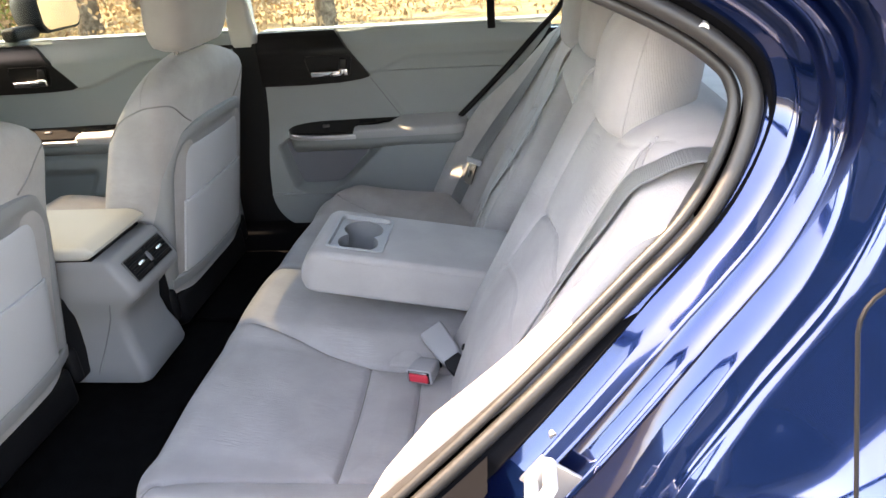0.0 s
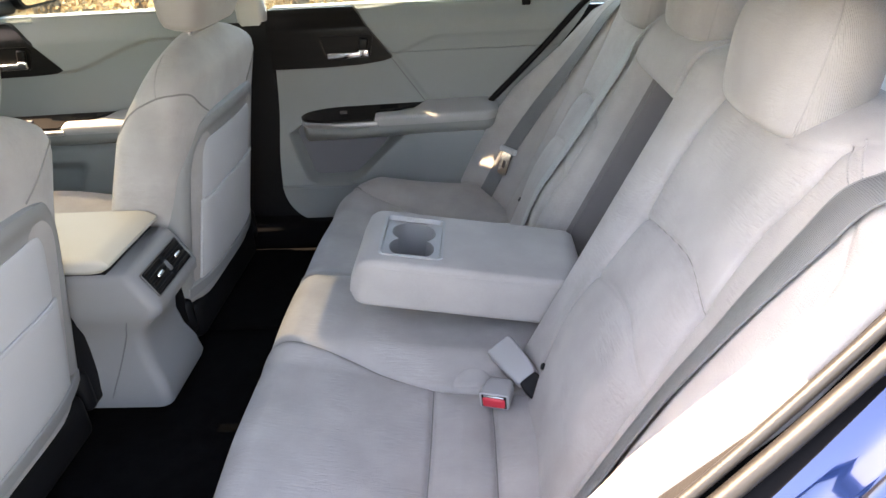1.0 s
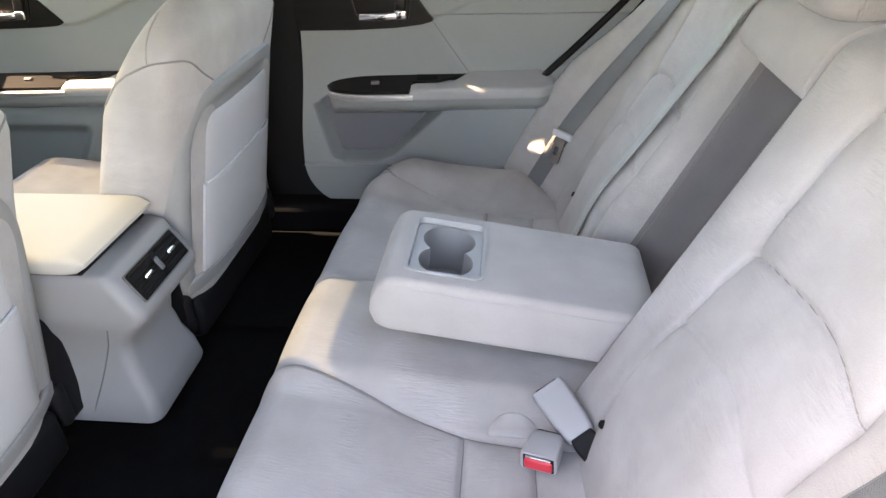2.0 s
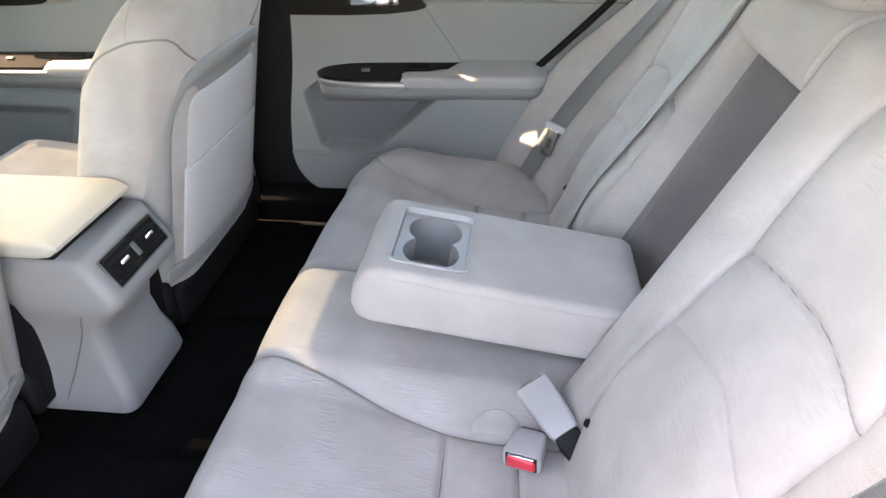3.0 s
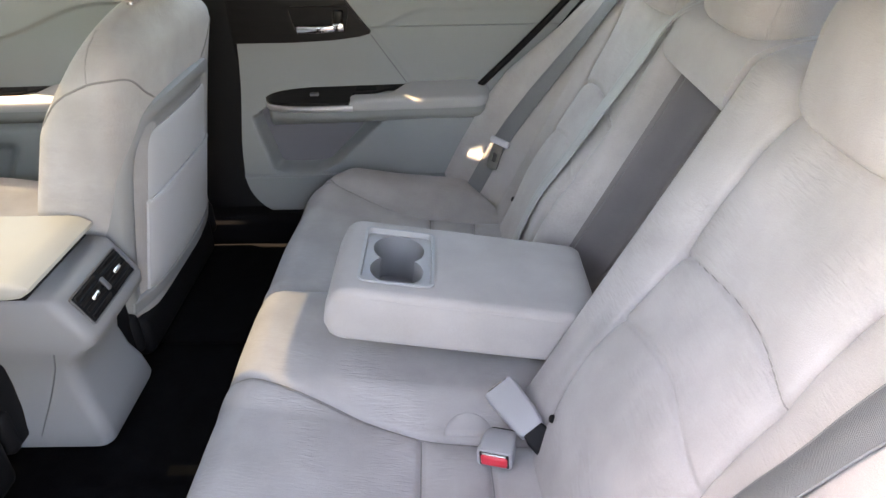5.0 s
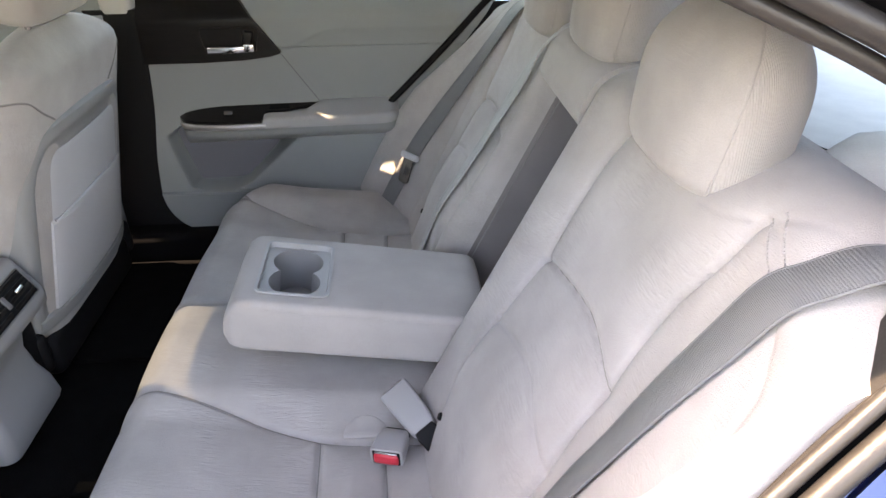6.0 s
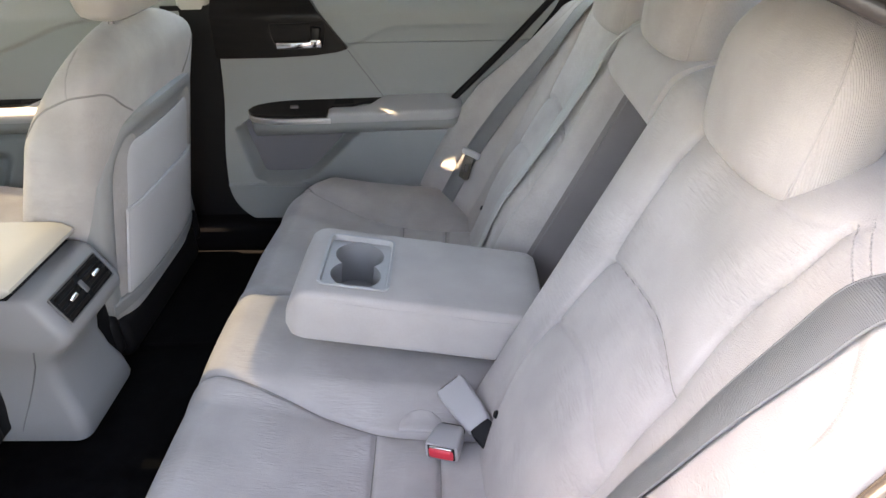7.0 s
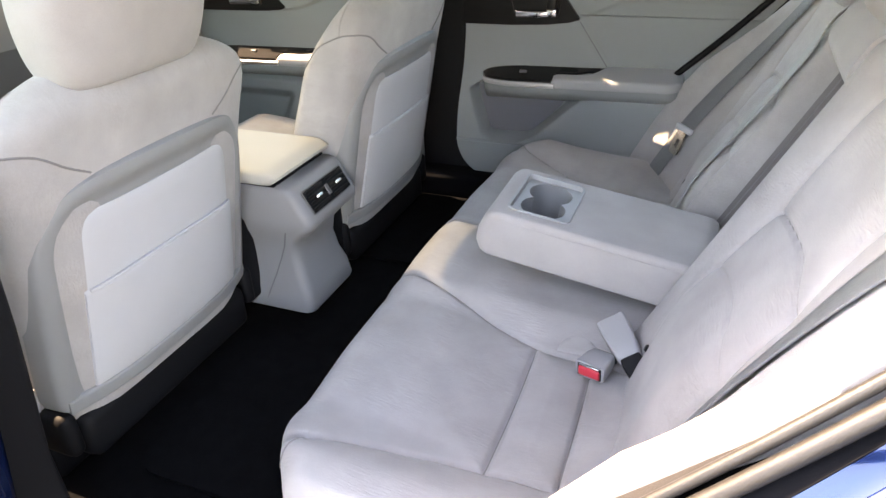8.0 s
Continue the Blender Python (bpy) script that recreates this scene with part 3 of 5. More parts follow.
def belt_on_back(name, keys, width, label, lift=0.0055, twist=0.0, mt=webbing):
    """keys: (across, up, out) on the backrest, along the band's middle."""
    pts = spline(keys, 8)
    def tilt(p):
        a, b = (back_height(p.x + d, min(p.y, S_TOP), 9) for d in (-width / 2, width / 2))
        return (b - a) / width

    tilts = [tilt(p) for p in pts]
    for _ in range(12):
        tilts = [(tilts[max(i - 1, 0)] + tilts[i] + tilts[min(i + 1, len(tilts) - 1)]) / 3 for i in range(len(tilts))]
    highs = [max(back_height(p.x + d, min(p.y, S_TOP), 9) - tl * d for d in (-width / 2, -width / 4, 0, width / 4, width / 2)) for p, tl in zip(pts, tilts)]
    for _ in range(30):
        highs = [max(highs[i], (highs[max(i - 1, 0)] + highs[min(i + 1, len(highs) - 1)]) / 2) for i in range(len(highs))]
    path = [on_back(p.x, p.y, p.z + lift + h) for p, h in zip(pts, highs)]
    t = thing(name, path[0], label, "seat belt", "rear seat belts")
    sides = []
    for i, p in enumerate(path):
        d = (path[min(i + 1, len(path) - 1)] - path[max(i - 1, 0)]).normalized()
        q = smooth(0.45, 0.0, i / (len(path) - 1)) * twist
        across = Vector((0, 1, 0)) + OUT * tilts[i]
        across = (across - d * across.dot(d)).normalized()
        sides.append(across * math.cos(q) + d.cross(across) * math.sin(q))
    part("webbing", ribbon(path, sides, width, 0.0018), mt, t)
    for sg in (-1, 1):
        edge = []
        for p, s_, i in zip(path, sides, range(len(path))):
            d = (path[min(i + 1, len(path) - 1)] - path[max(i - 1, 0)]).normalized()
            c = (Vector(s_) - d * Vector(s_).dot(d)).normalized()
            edge.append(p + c * sg * (width / 2 - 0.0012))
        part("selvedge", tube(edge, 0.0014, 6), mt, t)
    return t, path


near_belt, _ = belt_on_back("seat_belt", [(-0.528, s_of(0.58), 0.0), (-0.531, s_of(0.68), 0.0), (-0.537, s_of(0.761), 0.0), (-0.548, s_of(0.822), 0.0), (-0.556, s_of(0.880), 0.0), (-0.570, s_of(0.950), 0.0), (-0.580, s_of(0.995), 0.0), (-0.589, 0.512, -0.012), (-0.598, 0.543, -0.036), (-0.610, 0.558, -0.075), (-0.622, 0.562, -0.13)], 0.044, "grey woven seat belt across the seat beside the open door")
mid_belt, _ = belt_on_back("seat_belt", [(0.275, s_of(0.50), 0.0), (0.268, s_of(0.59), 0.0), (0.262, s_of(0.72), 0.0), (0.256, s_of(0.84), 0.0), (0.228, s_of(0.93), 0.0), (0.180, s_of(1.0), -0.002), (0.155, s_of(1.04), -0.03)], 0.042, "grey seat belt of the middle seat, lightened as lit, pulled aside", mt=webbing_lit)
far_belt, fb = belt_on_back("seat_belt", [(0.598, s_of(0.45), 0.0), (0.596, s_of(0.530), 0.0), (0.594, s_of(0.62), 0.0), (0.584, s_of(0.72), 0.0), (0.570, s_of(0.82), 0.0), (0.548, s_of(0.91), 0.0), (0.51, s_of(0.99), 0.0), (0.47, s_of(1.05), -0.02)], 0.046, "grey woven seat belt with metal tongue on the far seat")
# the tongue that hangs on the far belt
ts = s_of(0.620)
ta = (Vector((0, 1, 0)) + OUT * (back_height(0.616, ts, 9) - back_height(0.570, ts, 9)) / 0.046).normalized()
tm = Matrix.Translation(on_back(0.593, ts, back_height(0.593, ts, 9)) + UP.cross(ta) * 0.013) @ Matrix((-ta, UP, UP.cross(ta))).transposed().to_4x4() @ pose(0, 0, 0, 0, 0, 14)
part("tongue_slot", box(tm, 0.058, 0.016, 0.012, 0.005), pale_cloth, far_belt, "grey plastic belt guide")
plate = bmesh.new()
outer = [(x, y - 0.036) for x, y in rrect(0, 0, 0.016, 0.030, 0.007)]
inner = [(x, y - 0.038) for x, y in rrect(0, 0, 0.006, 0.010, 0.002)]
for d in (0, 0.003):
    E_ = []
    for loop in (outer, inner):
        V_ = [plate.verts.new(tm @ Vector((a, b, d))) for a, b in loop]
        E_ += [plate.edges.new((V_[k], V_[(k + 1) % len(V_)])) for k in range(len(V_))]
    bmesh.ops.triangle_fill(plate, use_beauty=True, edges=E_)
part("tongue", plate, chrome, far_belt, "steel belt tongue")


def buckle(at, aim, up, length, label, press_up):
    """A grey belt buckle; aim: from its tail to its mouth."""
    a = Vector(aim).normalized()
    s = a.cross(Vector(up)).normalized()
    n = s.cross(a)
    m = Matrix.Translation(at) @ Matrix((s, a, n)).transposed().to_4x4()
    t = thing("belt_buckle", at, label, "belt buckle", "belt buckles")
    L = length
    rings = []
    for y, w, h in ((-L * 0.5, 0.017, 0.009), (-L * 0.46, 0.020, 0.011), (-L * 0.2, 0.023, 0.0135), (L * 0.40, 0.025, 0.0150), (L * 0.49, 0.0245, 0.0145), (L * 0.5, 0.023, 0.013)):
        rings.append([m @ Vector((x, y, z)) for x, z in rrect(0, 0, w, h, 0.006, 5)])
    case = part("case", loft(rings), vinyl, t)
    part("mouth", box(m @ pose(0, L * 0.5, 0.0), 0.041, 0.003, 0.0225, 0.001), black_plastic, case)
    part("button", box(m @ pose(0, L * 0.5 + 0.001, -0.0015 if not press_up else 0.002), 0.038, 0.007, 0.0175, 0.004), red_plastic, case, "red release button")
    part("slot_edge", box(m @ pose(0, L * 0.5 + 0.002, 0.0098), 0.034, 0.003, 0.0022, 0.0008), chrome, case)
    # dark strap boot behind
    rings = []
    for y, w, h, dz in ((-L * 0.42, 0.015, 0.009, 0), (-L * 0.60, 0.018, 0.010, -0.004), (-L * 0.80, 0.016, 0.006, -0.014)):
        rings.append([m @ Vector((x, y, z + dz)) for x, z in rrect(0, 0, w, h, 0.004, 4)])
    part("boot", loft(rings), black_plastic, t, "dark strap boot")
    return t


buckle(Vector((-0.095, -0.229, 0.527)), (-0.30, -0.95, 0.02), (0.0, 0.2, 1), 0.050, "grey belt buckle with red button lying on the cushion", False)
buckle(Vector((-0.066, -0.176, 0.545)), (-0.50, 0.84, 0.16), (-0.25, -0.55, 1), 0.085, "grey belt buckle standing at the backrest", True)

# ------------------------------------------------------------------ far doors


def door_skin(name, x_of, z_lo, z_hi, depth, label, nx=170, nz=150):
    """A moulded door panel: x_of(z) gives its front and rear edges; depth(x, z) how far it stands in."""
    t = thing(name, (x_of(0.7)[0], 0.74, z_lo), label, "car door", "far doors", "structure")

    def front(u, v):
        z = lerp(z_lo, z_hi, v)
        a, b = x_of(z)
        x = lerp(a, b, u)
        return Vector((x, depth(x, z), z))

    def back(u, v):
        z = lerp(z_lo, z_hi, v)
        a, b = x_of(z)
        return Vector((lerp(a, b, u), 0.80, z))

    part("panel", slab(front, back, nx, nz), vinyl_soft, t)
    part("outer_skin", slab(lambda u, v: back(u, v) + Vector((0, 0.004 + 0.05 * math.sin(math.pi * v), 0)), lambda u, v: back(u, v) + Vector((0, 0.002, 0)), 12, 14), paint, t, "navy metallic outer skin", 50)
    return t


def rear_door_edges(z):
    a = -0.652 - 0.03 * smooth(0.9, 0.5, z)
    if z < 0.53:
        q = (0.53 - z) / 0.115
        a += 0.11 * (1 - math.sqrt(max(0.0, 1 - min(q, 1.0) ** 2)))
    b = -0.158 + (z - 0.536) * 0.745 if z > 0.50 else -0.185
    return a, min(b, 0.185)


def rear_door_depth(x, z):
    y = 0.715
    y += 0.035 * smooth(0.955, 1.012, z)                                   # sill rolls outwards to the glass
    crease = 0.878 + 0.047 * smooth(-0.36, -0.20, x)
    d = z - crease
    if x > -0.40:
        y -= 0.006 * smooth(-0.010, 0.010, d) * smooth(-0.40, -0.30, x) - 0.0015 * math.exp(-(d / 0.004) ** 2)
    # slanting edge of the soft insert
    ex = x - (-0.336 + (0.873 - z) * 0.69)
    if z < 0.89:
        y += 0.003 * math.exp(-(ex / 0.004) ** 2) * smooth(0.74, 0.76, z)
        y += 0.006 * smooth(0.0, 0.02, ex) * smooth(0.74, 0.78, z)
    y -= lerp(0.022, 0.036, smooth(-0.36, -0.26, x)) * smooth(0.76, lerp(0.60, 0.67, smooth(-0.36, -0.26, x)), z)                                        # lower part stands in a little
    # map pocket hollow that runs up under the armrest
    px0 = lerp(-0.604, -0.640, min(1.0, max(0.0, (z - 0.555) / 0.13))) + 0.026 * smooth(0.560, 0.536, z) ** 2
    px1 = -0.469 + 1.1 * (z - 0.542) - 0.02 * smooth(0.56, 0.538, z)
    top = 0.700 - 0.02 * smooth(-0.60, -0.64, x)
    inside = smooth(px0 - 0.006, px0 + 0.014, x) * smooth(px1 + 0.012, px1 - 0.014, x) * smooth(0.532, 0.550, z) * smooth(top + 0.006, top - 0.006, z)
    y += 0.056 * inside
    y -= 0.006 * smooth(0.535, 0.530, z) * smooth(0.522, 0.527, z)
    return y


rear_door = door_skin("door_1", rear_door_edges, 0.415, 1.012, rear_door_depth, "grey far rear door with dark trim and map pocket")


# dark sheet on the pocket's floor, standing in for the shade inside it
pocket_shade = material("dark grey pocket shade", (0.130, 0.130, 0.145), 0.6, vary=0.05, vary_scale=6, grain=0.15, grain_scale=800, spec=0.25)
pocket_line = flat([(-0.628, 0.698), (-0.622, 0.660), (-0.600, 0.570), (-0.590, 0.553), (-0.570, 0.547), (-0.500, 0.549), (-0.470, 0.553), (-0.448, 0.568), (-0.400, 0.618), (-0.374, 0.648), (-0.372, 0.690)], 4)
part("map_pocket", prism(pocket_line, lambda a, b, d: Vector((a, rear_door_depth(-0.50, 0.60) - 0.004 + d, b)), 0.012), pocket_shade, rear_door, "map pocket hollow with its shade painted dark grey")

# dark trim wedge with the release lever


def trim_wedge(low, high, door):
    """A dark trim panel that follows the door's roll; low and high: its lower and upper edges by x."""
    def face(out):
        def at(u, v):
            x = lerp(low[0][0], low[-1][0], u)
            z = lerp(curve_at(low, x), curve_at(high, x), v)
            return Vector((x, 0.722 + 0.030 * smooth(0.955, 1.012, z) - out, z))
        return at

    return part("trim_panel", slab(face(0.022), face(0.0), 60, 26), black_gloss, door, "gloss dark trim panel", 30)


panel_w = trim_wedge([(-0.656, 0.862), (-0.52, 0.862), (-0.42, 0.866), (-0.36, 0.873), (-0.336, 0.880)], [(-0.656, 1.010), (-0.432, 1.010), (-0.41, 0.982), (-0.36, 0.915), (-0.336, 0.884)], rear_door)

def door_release(door_panel, x, z):
    """A dark cup in the trim with a chrome lever along its lower edge, hinged at the rear."""
    def at(a, b, d):
        return Vector((x + a, 0.7005 - d, z + b))

    cup_out = [(a * (1 + 0.10 * b / 0.03), b) for a, b in rrect(0, 0, 0.066, 0.031, 0.013)]
    cup_in = [(a * 0.93, b * 0.86) for a, b in cup_out]
    bm = bmesh.new()
    V = [[bm.verts.new(at(a, b, d)) for a, b in loop] for loop, d in ((cup_out, 0.0), (cup_out, 0.0035), (cup_in, 0.003), (cup_in, 0.0006))]
    for p, q in zip(V, V[1:]):
        for k in range(len(p)):
            j = (k + 1) % len(p)
            bm.faces.new((p[k], p[j], q[j], q[k]))
    bm.faces.new(V[-1])
    cup = part("lever_cup", bm, black_gloss, door_panel)
    bar = [at(lerp(-0.050, 0.056, k / 14), -0.019 + 0.003 * k / 14, 0.008 + 0.006 * math.sin(math.pi * k / 14)) for k in range(15)]
    part("release_lever", loft([[p + Vector((0, b, c)) for b, c in rrect(0, 0, 0.006, 0.0085, 0.005, 4)] for p in bar]), chrome, cup, "chrome release lever")
    part("lever_hinge", box(Matrix.Translation(at(0.045, 0.004, 0.008)) @ pose(0, 0, 0, 0, 10, 0), 0.024, 0.012, 0.040, 0.005), black_gloss, cup, "dark lever hinge")
    part("hinge_cap", box(Matrix.Translation(at(0.046, -0.014, 0.013)), 0.026, 0.010, 0.020, 0.004), chrome, cup)


door_release(panel_w, -0.452, 0.912)


def door_arm(x0, xm, xe, x1, z0, door, switch_x):
    """Armrest ledge: dark switch blade in front, padded end behind, silver edge below the blade."""

    def inn(x):
        t = min(1.0, (x - x0) / 0.13)
        e = max(0.0, (x - x1 + 0.045) / 0.045)
        return 0.008 + 0.060 * math.sqrt(max(0.0, 1 - (1 - t) ** 2)) * math.sqrt(max(0.0, 1 - 0.75 * e * e))

    def rise(x):
        return z0 + 0.010 * (x - x0) / (x1 - x0)

    rings = []
    for k in range(41):
        x = lerp(x0, x1, k / 40)
        d, z = inn(x), rise(x)
        rings.append([Vector((x, y, zz)) for y, zz in ((0.74, z + 0.33 * d), (0.7225, z + 0.33 * d), (0.722 - d, z), (0.719 - d, z - 0.003), (0.718 - d, z - 0.012), (0.720 - d, z - 0.030), (0.724 - d * 0.9, z - 0.042), (0.725 - d * 0.55, z - 0.056), (0.74, z - 0.075))])
    ledge = part("armrest_ledge", loft(rings), vinyl_soft, door, "", 50)
    rings = []
    for k in range(33):
        x = lerp(xm, x1 - 0.002, k / 32)
        e0 = math.sqrt(max(0.0, 1 - (1 - min(1.0, (x - xm) / 0.010 + 0.15)) ** 2))
        e1 = math.sqrt(max(0.02, 1 - max(0.0, (x - x1 + 0.03) / 0.03) ** 2))
        yf = 0.717 - inn(x)
        yb = lerp(yf + 0.030, 0.722, smooth(xe - 0.06, xe, x))
        g = min(e0, e1)
        rings.append([Vector((x, (yf + yb) / 2 + a, rise(x) - 0.006 + b + 0.33 * (a + (yb - yf) / 2))) for a, b in rrect(0, 0, (yb - yf) / 2, 0.014 * (0.4 + 0.6 * g), 0.007, 5)])
    part("armrest_pad", loft(rings), vinyl, ledge, "padded armrest end")
    def blade_z(x, y):
        return rise(x) + 0.33 * max(0.0, y - 0.7205 + inn(max(x, x0)))

    def blade(lift):
        def at(u, v):
            x = lerp(x0 - 0.004, xe, u)
            yf = 0.7200 - inn(max(x, x0)) if x < xm else lerp(0.686, 0.718, smooth(xm, xe, x) ** 2)
            y = lerp(yf, 0.7235, v)
            return Vector((x, y, blade_z(x, y) + lift))
        return at

    bm = slab(blade(0.0050), blade(-0.0030), 60, 10)
    bl = part("switch_blade", bm, black_gloss, ledge, "gloss dark switch blade")
    part("window_switch", box(pose(switch_x, 0.684, blade_z(switch_x, 0.684) + 0.007, 18, 0, 0), 0.020, 0.010, 0.007, 0.002), dark_grey, bl)
    part("pull_cup", box(pose((xm + xe) / 2, 0.705, blade_z(xm, 0.705) + 0.0045, 18, 0, 0), xe - xm - 0.02, 0.022, 0.003, 0.001), black_plastic, bl)
    sv = []
    for k in range(25):
        x = lerp(x0 - 0.002, xm + 0.006, k / 24)
        sv.append(Vector((x, 0.7165 - inn(max(x, x0)), rise(x) - 0.010)))
    part("silver_edge", loft([[p + Vector((0, b, c)) for b, c in rrect(0, 0, 0.003, 0.0065, 0.0025, 3)] for p in sv]), silver, ledge, "satin silver edge strip")


part("panel_seam", tube([Vector((-0.336 + q * 0.095, rear_door_depth(-0.336 + q * 0.095, 0.873 - q * 0.138) - 0.0003, 0.873 - q * 0.138)) for q in [k / 24 for k in range(25)]], 0.0013, 6), dark_grey, rear_door)
door_arm(-0.600, -0.390, -0.243, -0.058, 0.724, rear_door, -0.478)


def front_door_edges(z):
    return -1.75, -0.80 + 0.07 * smooth(0.6, 0.9, z)


def front_door_depth(x, z):
    y = 0.715 + 0.035 * smooth(0.955, 1.02, z)
    crease = 0.878 + 0.075 * smooth(-1.24, -0.95, x)
    d = z - crease
    if x > -1.30:
        y -= 0.012 * smooth(-0.006, 0.006, d) - 0.004 * math.exp(-(d / 0.004) ** 2)
    y -= 0.030 * smooth(0.70, 0.66, z)
    y += 0.030 * smooth(0.64, 0.60, z) * smooth(-1.26 + (z - 0.55) * 0.5, -1.30 + (z - 0.55) * 0.5, x)
    return y


front_door = door_skin("door_2", front_door_edges, 0.40, 1.022, front_door_depth, "grey far front door with dark trim and armrest")
pw2 = trim_wedge([(-1.70, 0.872), (-1.40, 0.874), (-1.30, 0.876), (-1.245, 0.880), (-1.232, 0.886)], [(-1.70, 1.010), (-1.362, 1.010), (-1.33, 0.985), (-1.29, 0.95), (-1.232, 0.890)], front_door)
door_release(pw2, -1.372, 0.922)
door_arm(-1.56, -1.255, -1.10, -0.82, 0.735, front_door, -1.36)

# ------------------------------------------------------------------ front seats


frame_vinyl = material("mid grey frame plastic", (0.235, 0.235, 0.238), 0.5, vary=0.04, vary_scale=5, grain=0.12, grain_scale=900, spec=0.35)


def front_seat(dx, yc, label, hr_z):
    t = thing("front_seat", (-1.0 + dx, yc, 0.36), label, "car seat", "front seats")

    def bx(z):
        return -0.705 + 0.2 * (z - 0.66) + dx

    shoulder = [(0.47, 0.228), (0.55, 0.234), (0.70, 0.240), (0.85, 0.246), (0.90, 0.253), (0.93, 0.257), (0.952, 0.252), (0.972, 0.238), (0.990, 0.214), (1.005, 0.184), (1.017, 0.148), (1.026, 0.108), (1.030, 0.07)]
    zs = [0.47, 0.475] + [0.49 + 0.0195 * k for k in range(23)] + [0.93 + 0.0080 * k for k in range(11)] + [1.0150, 1.0200, 1.0245, 1.0285, 1.030]
    rings = []
    for z in zs:
        hw = curve_at(shoulder, z)
        roll = smooth(0.950, 1.030, z)
        xb = bx(z) - 0.046 * roll ** 2
        xf = bx(z) - lerp(0.165, 0.105, smooth(0.60, 1.0, z)) + 0.022 * roll ** 2
        ring = []
        n = 72
        for k in range(n):
            a = 2 * math.pi * k / n
            c, s = math.cos(a), math.sin(a)
            px = math.copysign(abs(c) ** 0.66, c)
            py = math.copysign(abs(s) ** 0.42, s)
            wing = 0.05 * smooth(0.6, 1.0, abs(py)) * (1 if px < 0 else 0) * smooth(1.0, 0.85, z)
            ring.append(Vector((lerp(xf, xb, (px + 1) / 2) - wing, yc + hw * py, z)))
        rings.append(ring)
    back = part("backrest", loft(rings), velour, t, "", 60)
    skin = BVHTree.FromPolygons([v.co for v in back.data.vertices], [p.vertices[:] for p in back.data.polygons])

    def rear(y, z, h):
        return Vector((bx(z) + h - 0.026 * (abs(y) / 0.216) ** 3, yc + y, z))

    # hard frame round the back panel: an arch
    arch = flat([(-0.205, 0.512), (-0.213, 0.530), (-0.214, 0.60), (-0.211, 0.74), (-0.205, 0.800), (-0.182, 0.842), (-0.14, 0.862), (0.0, 0.867), (0.14, 0.862), (0.182, 0.842), (0.205, 0.800), (0.211, 0.74), (0.214, 0.60), (0.213, 0.530), (0.205, 0.512)], 6)
    rings = []
    for i, (y, z) in enumerate(arch):
        y0, z0 = arch[max(i - 1, 0)]
        y1, z1 = arch[min(i + 1, len(arch) - 1)]
        ty, tz = y1 - y0, z1 - z0
        l = math.hypot(ty, tz)
        ny, nz = tz / l, -ty / l
        rings.append([rear(y + ny * a, z + nz * a, h) for a, h in ((-0.025, -0.03), (-0.023, 0.004), (-0.019, 0.0105), (-0.012, 0.0125), (-0.004, 0.0125), (0.004, 0.0105), (0.012, 0.0055), (0.022, 0.0042), (0.060, 0.0030), (0.062, -0.03))])
    part("back_frame", loft(rings), frame_vinyl, back, "grey moulded frame")
    part("frame_foot", loft([[rear(y, 0.512 + b, 0.006 + c) for b, c in rrect(0, 0, 0.016, 0.009, 0.006, 4)] for y in [lerp(-0.225, 0.225, k / 16) for k in range(17)]]), frame_vinyl, back)

    def panel(u, v):
        zlo, zhi = 0.528, 0.834
        z = lerp(zlo, zhi, v)
        hw = lerp(0.178, 0.166, v)
        if z > 0.796:
            q = min(1.0, (z - 0.796) / 0.038)
            hw -= 0.038 * (1 - math.sqrt(max(0.0, 1 - q * q)))
        y = lerp(-hw, hw, u)
        h = 0.0055 + 0.004 * min(1.0, 12 * min(u, 1 - u, v, 1 - v)) ** 0.5
        seam = 0.715 + 0.012 * math.cos(2.2 * (u - 0.5)) - 0.012
        h += 0.006 * smooth(seam + 0.001, seam - 0.003, z)
        return rear(y, z, h)

    pn = part("map_pocket_panel", slab(panel, lambda u, v: panel(u, v) - Vector((0.03, 0, 0)), 40, 60), pale_cloth, back, "pale grey cloth panel with a pocket", 50)
    part("pocket_hem", tube([panel(0.02 + 0.96 * k / 24, (0.715 + 0.012 * math.cos(2.2 * (0.02 + 0.96 * k / 24 - 0.5)) - 0.012 - 0.528) / 0.306) + Vector((0.0035, 0, 0.001)) for k in range(25)], 0.0028, 8), pale_cloth, pn)
    # seam round the top of the cover
    for sy in (-1, 1):
        rough_pts = spline([(bx(0.90) - 0.15, yc + sy * 0.25, 0.885), (bx(0.92) - 0.105, yc + sy * 0.25, 0.920), (bx(0.945) - 0.06, yc + sy * 0.25, 0.945), (bx(0.95) - 0.02, yc + sy * 0.24, 0.950), (bx(0.94), yc + sy * 0.205, 0.938), (bx(0.915), yc + sy * 0.165, 0.910), (bx(0.89), yc + sy * 0.13, 0.890)], 5)
        part("seam", tube([skin.find_nearest(p - base_of(t))[0] + base_of(t) for p in rough_pts], 0.0019, 6), thread, back)
        rise_pts = [Vector((bx(0.95) - 0.055 - 0.012 * q, yc + sy * 0.26 * (1 - 0.3 * q), 0.946 + 0.10 * q)) for q in [k / 14 for k in range(15)]]
        part("seam", tube([skin.find_nearest(p - base_of(t))[0] + base_of(t) for p in rise_pts], 0.0015, 6), seam_mat, back)
    # lower black cover, hinge covers
    part("lower_cover", box(pose(bx(0.44) - 0.03, yc, 0.435), 0.07, 0.43, 0.095, 0.02), black_plastic, t, "black lower cover")
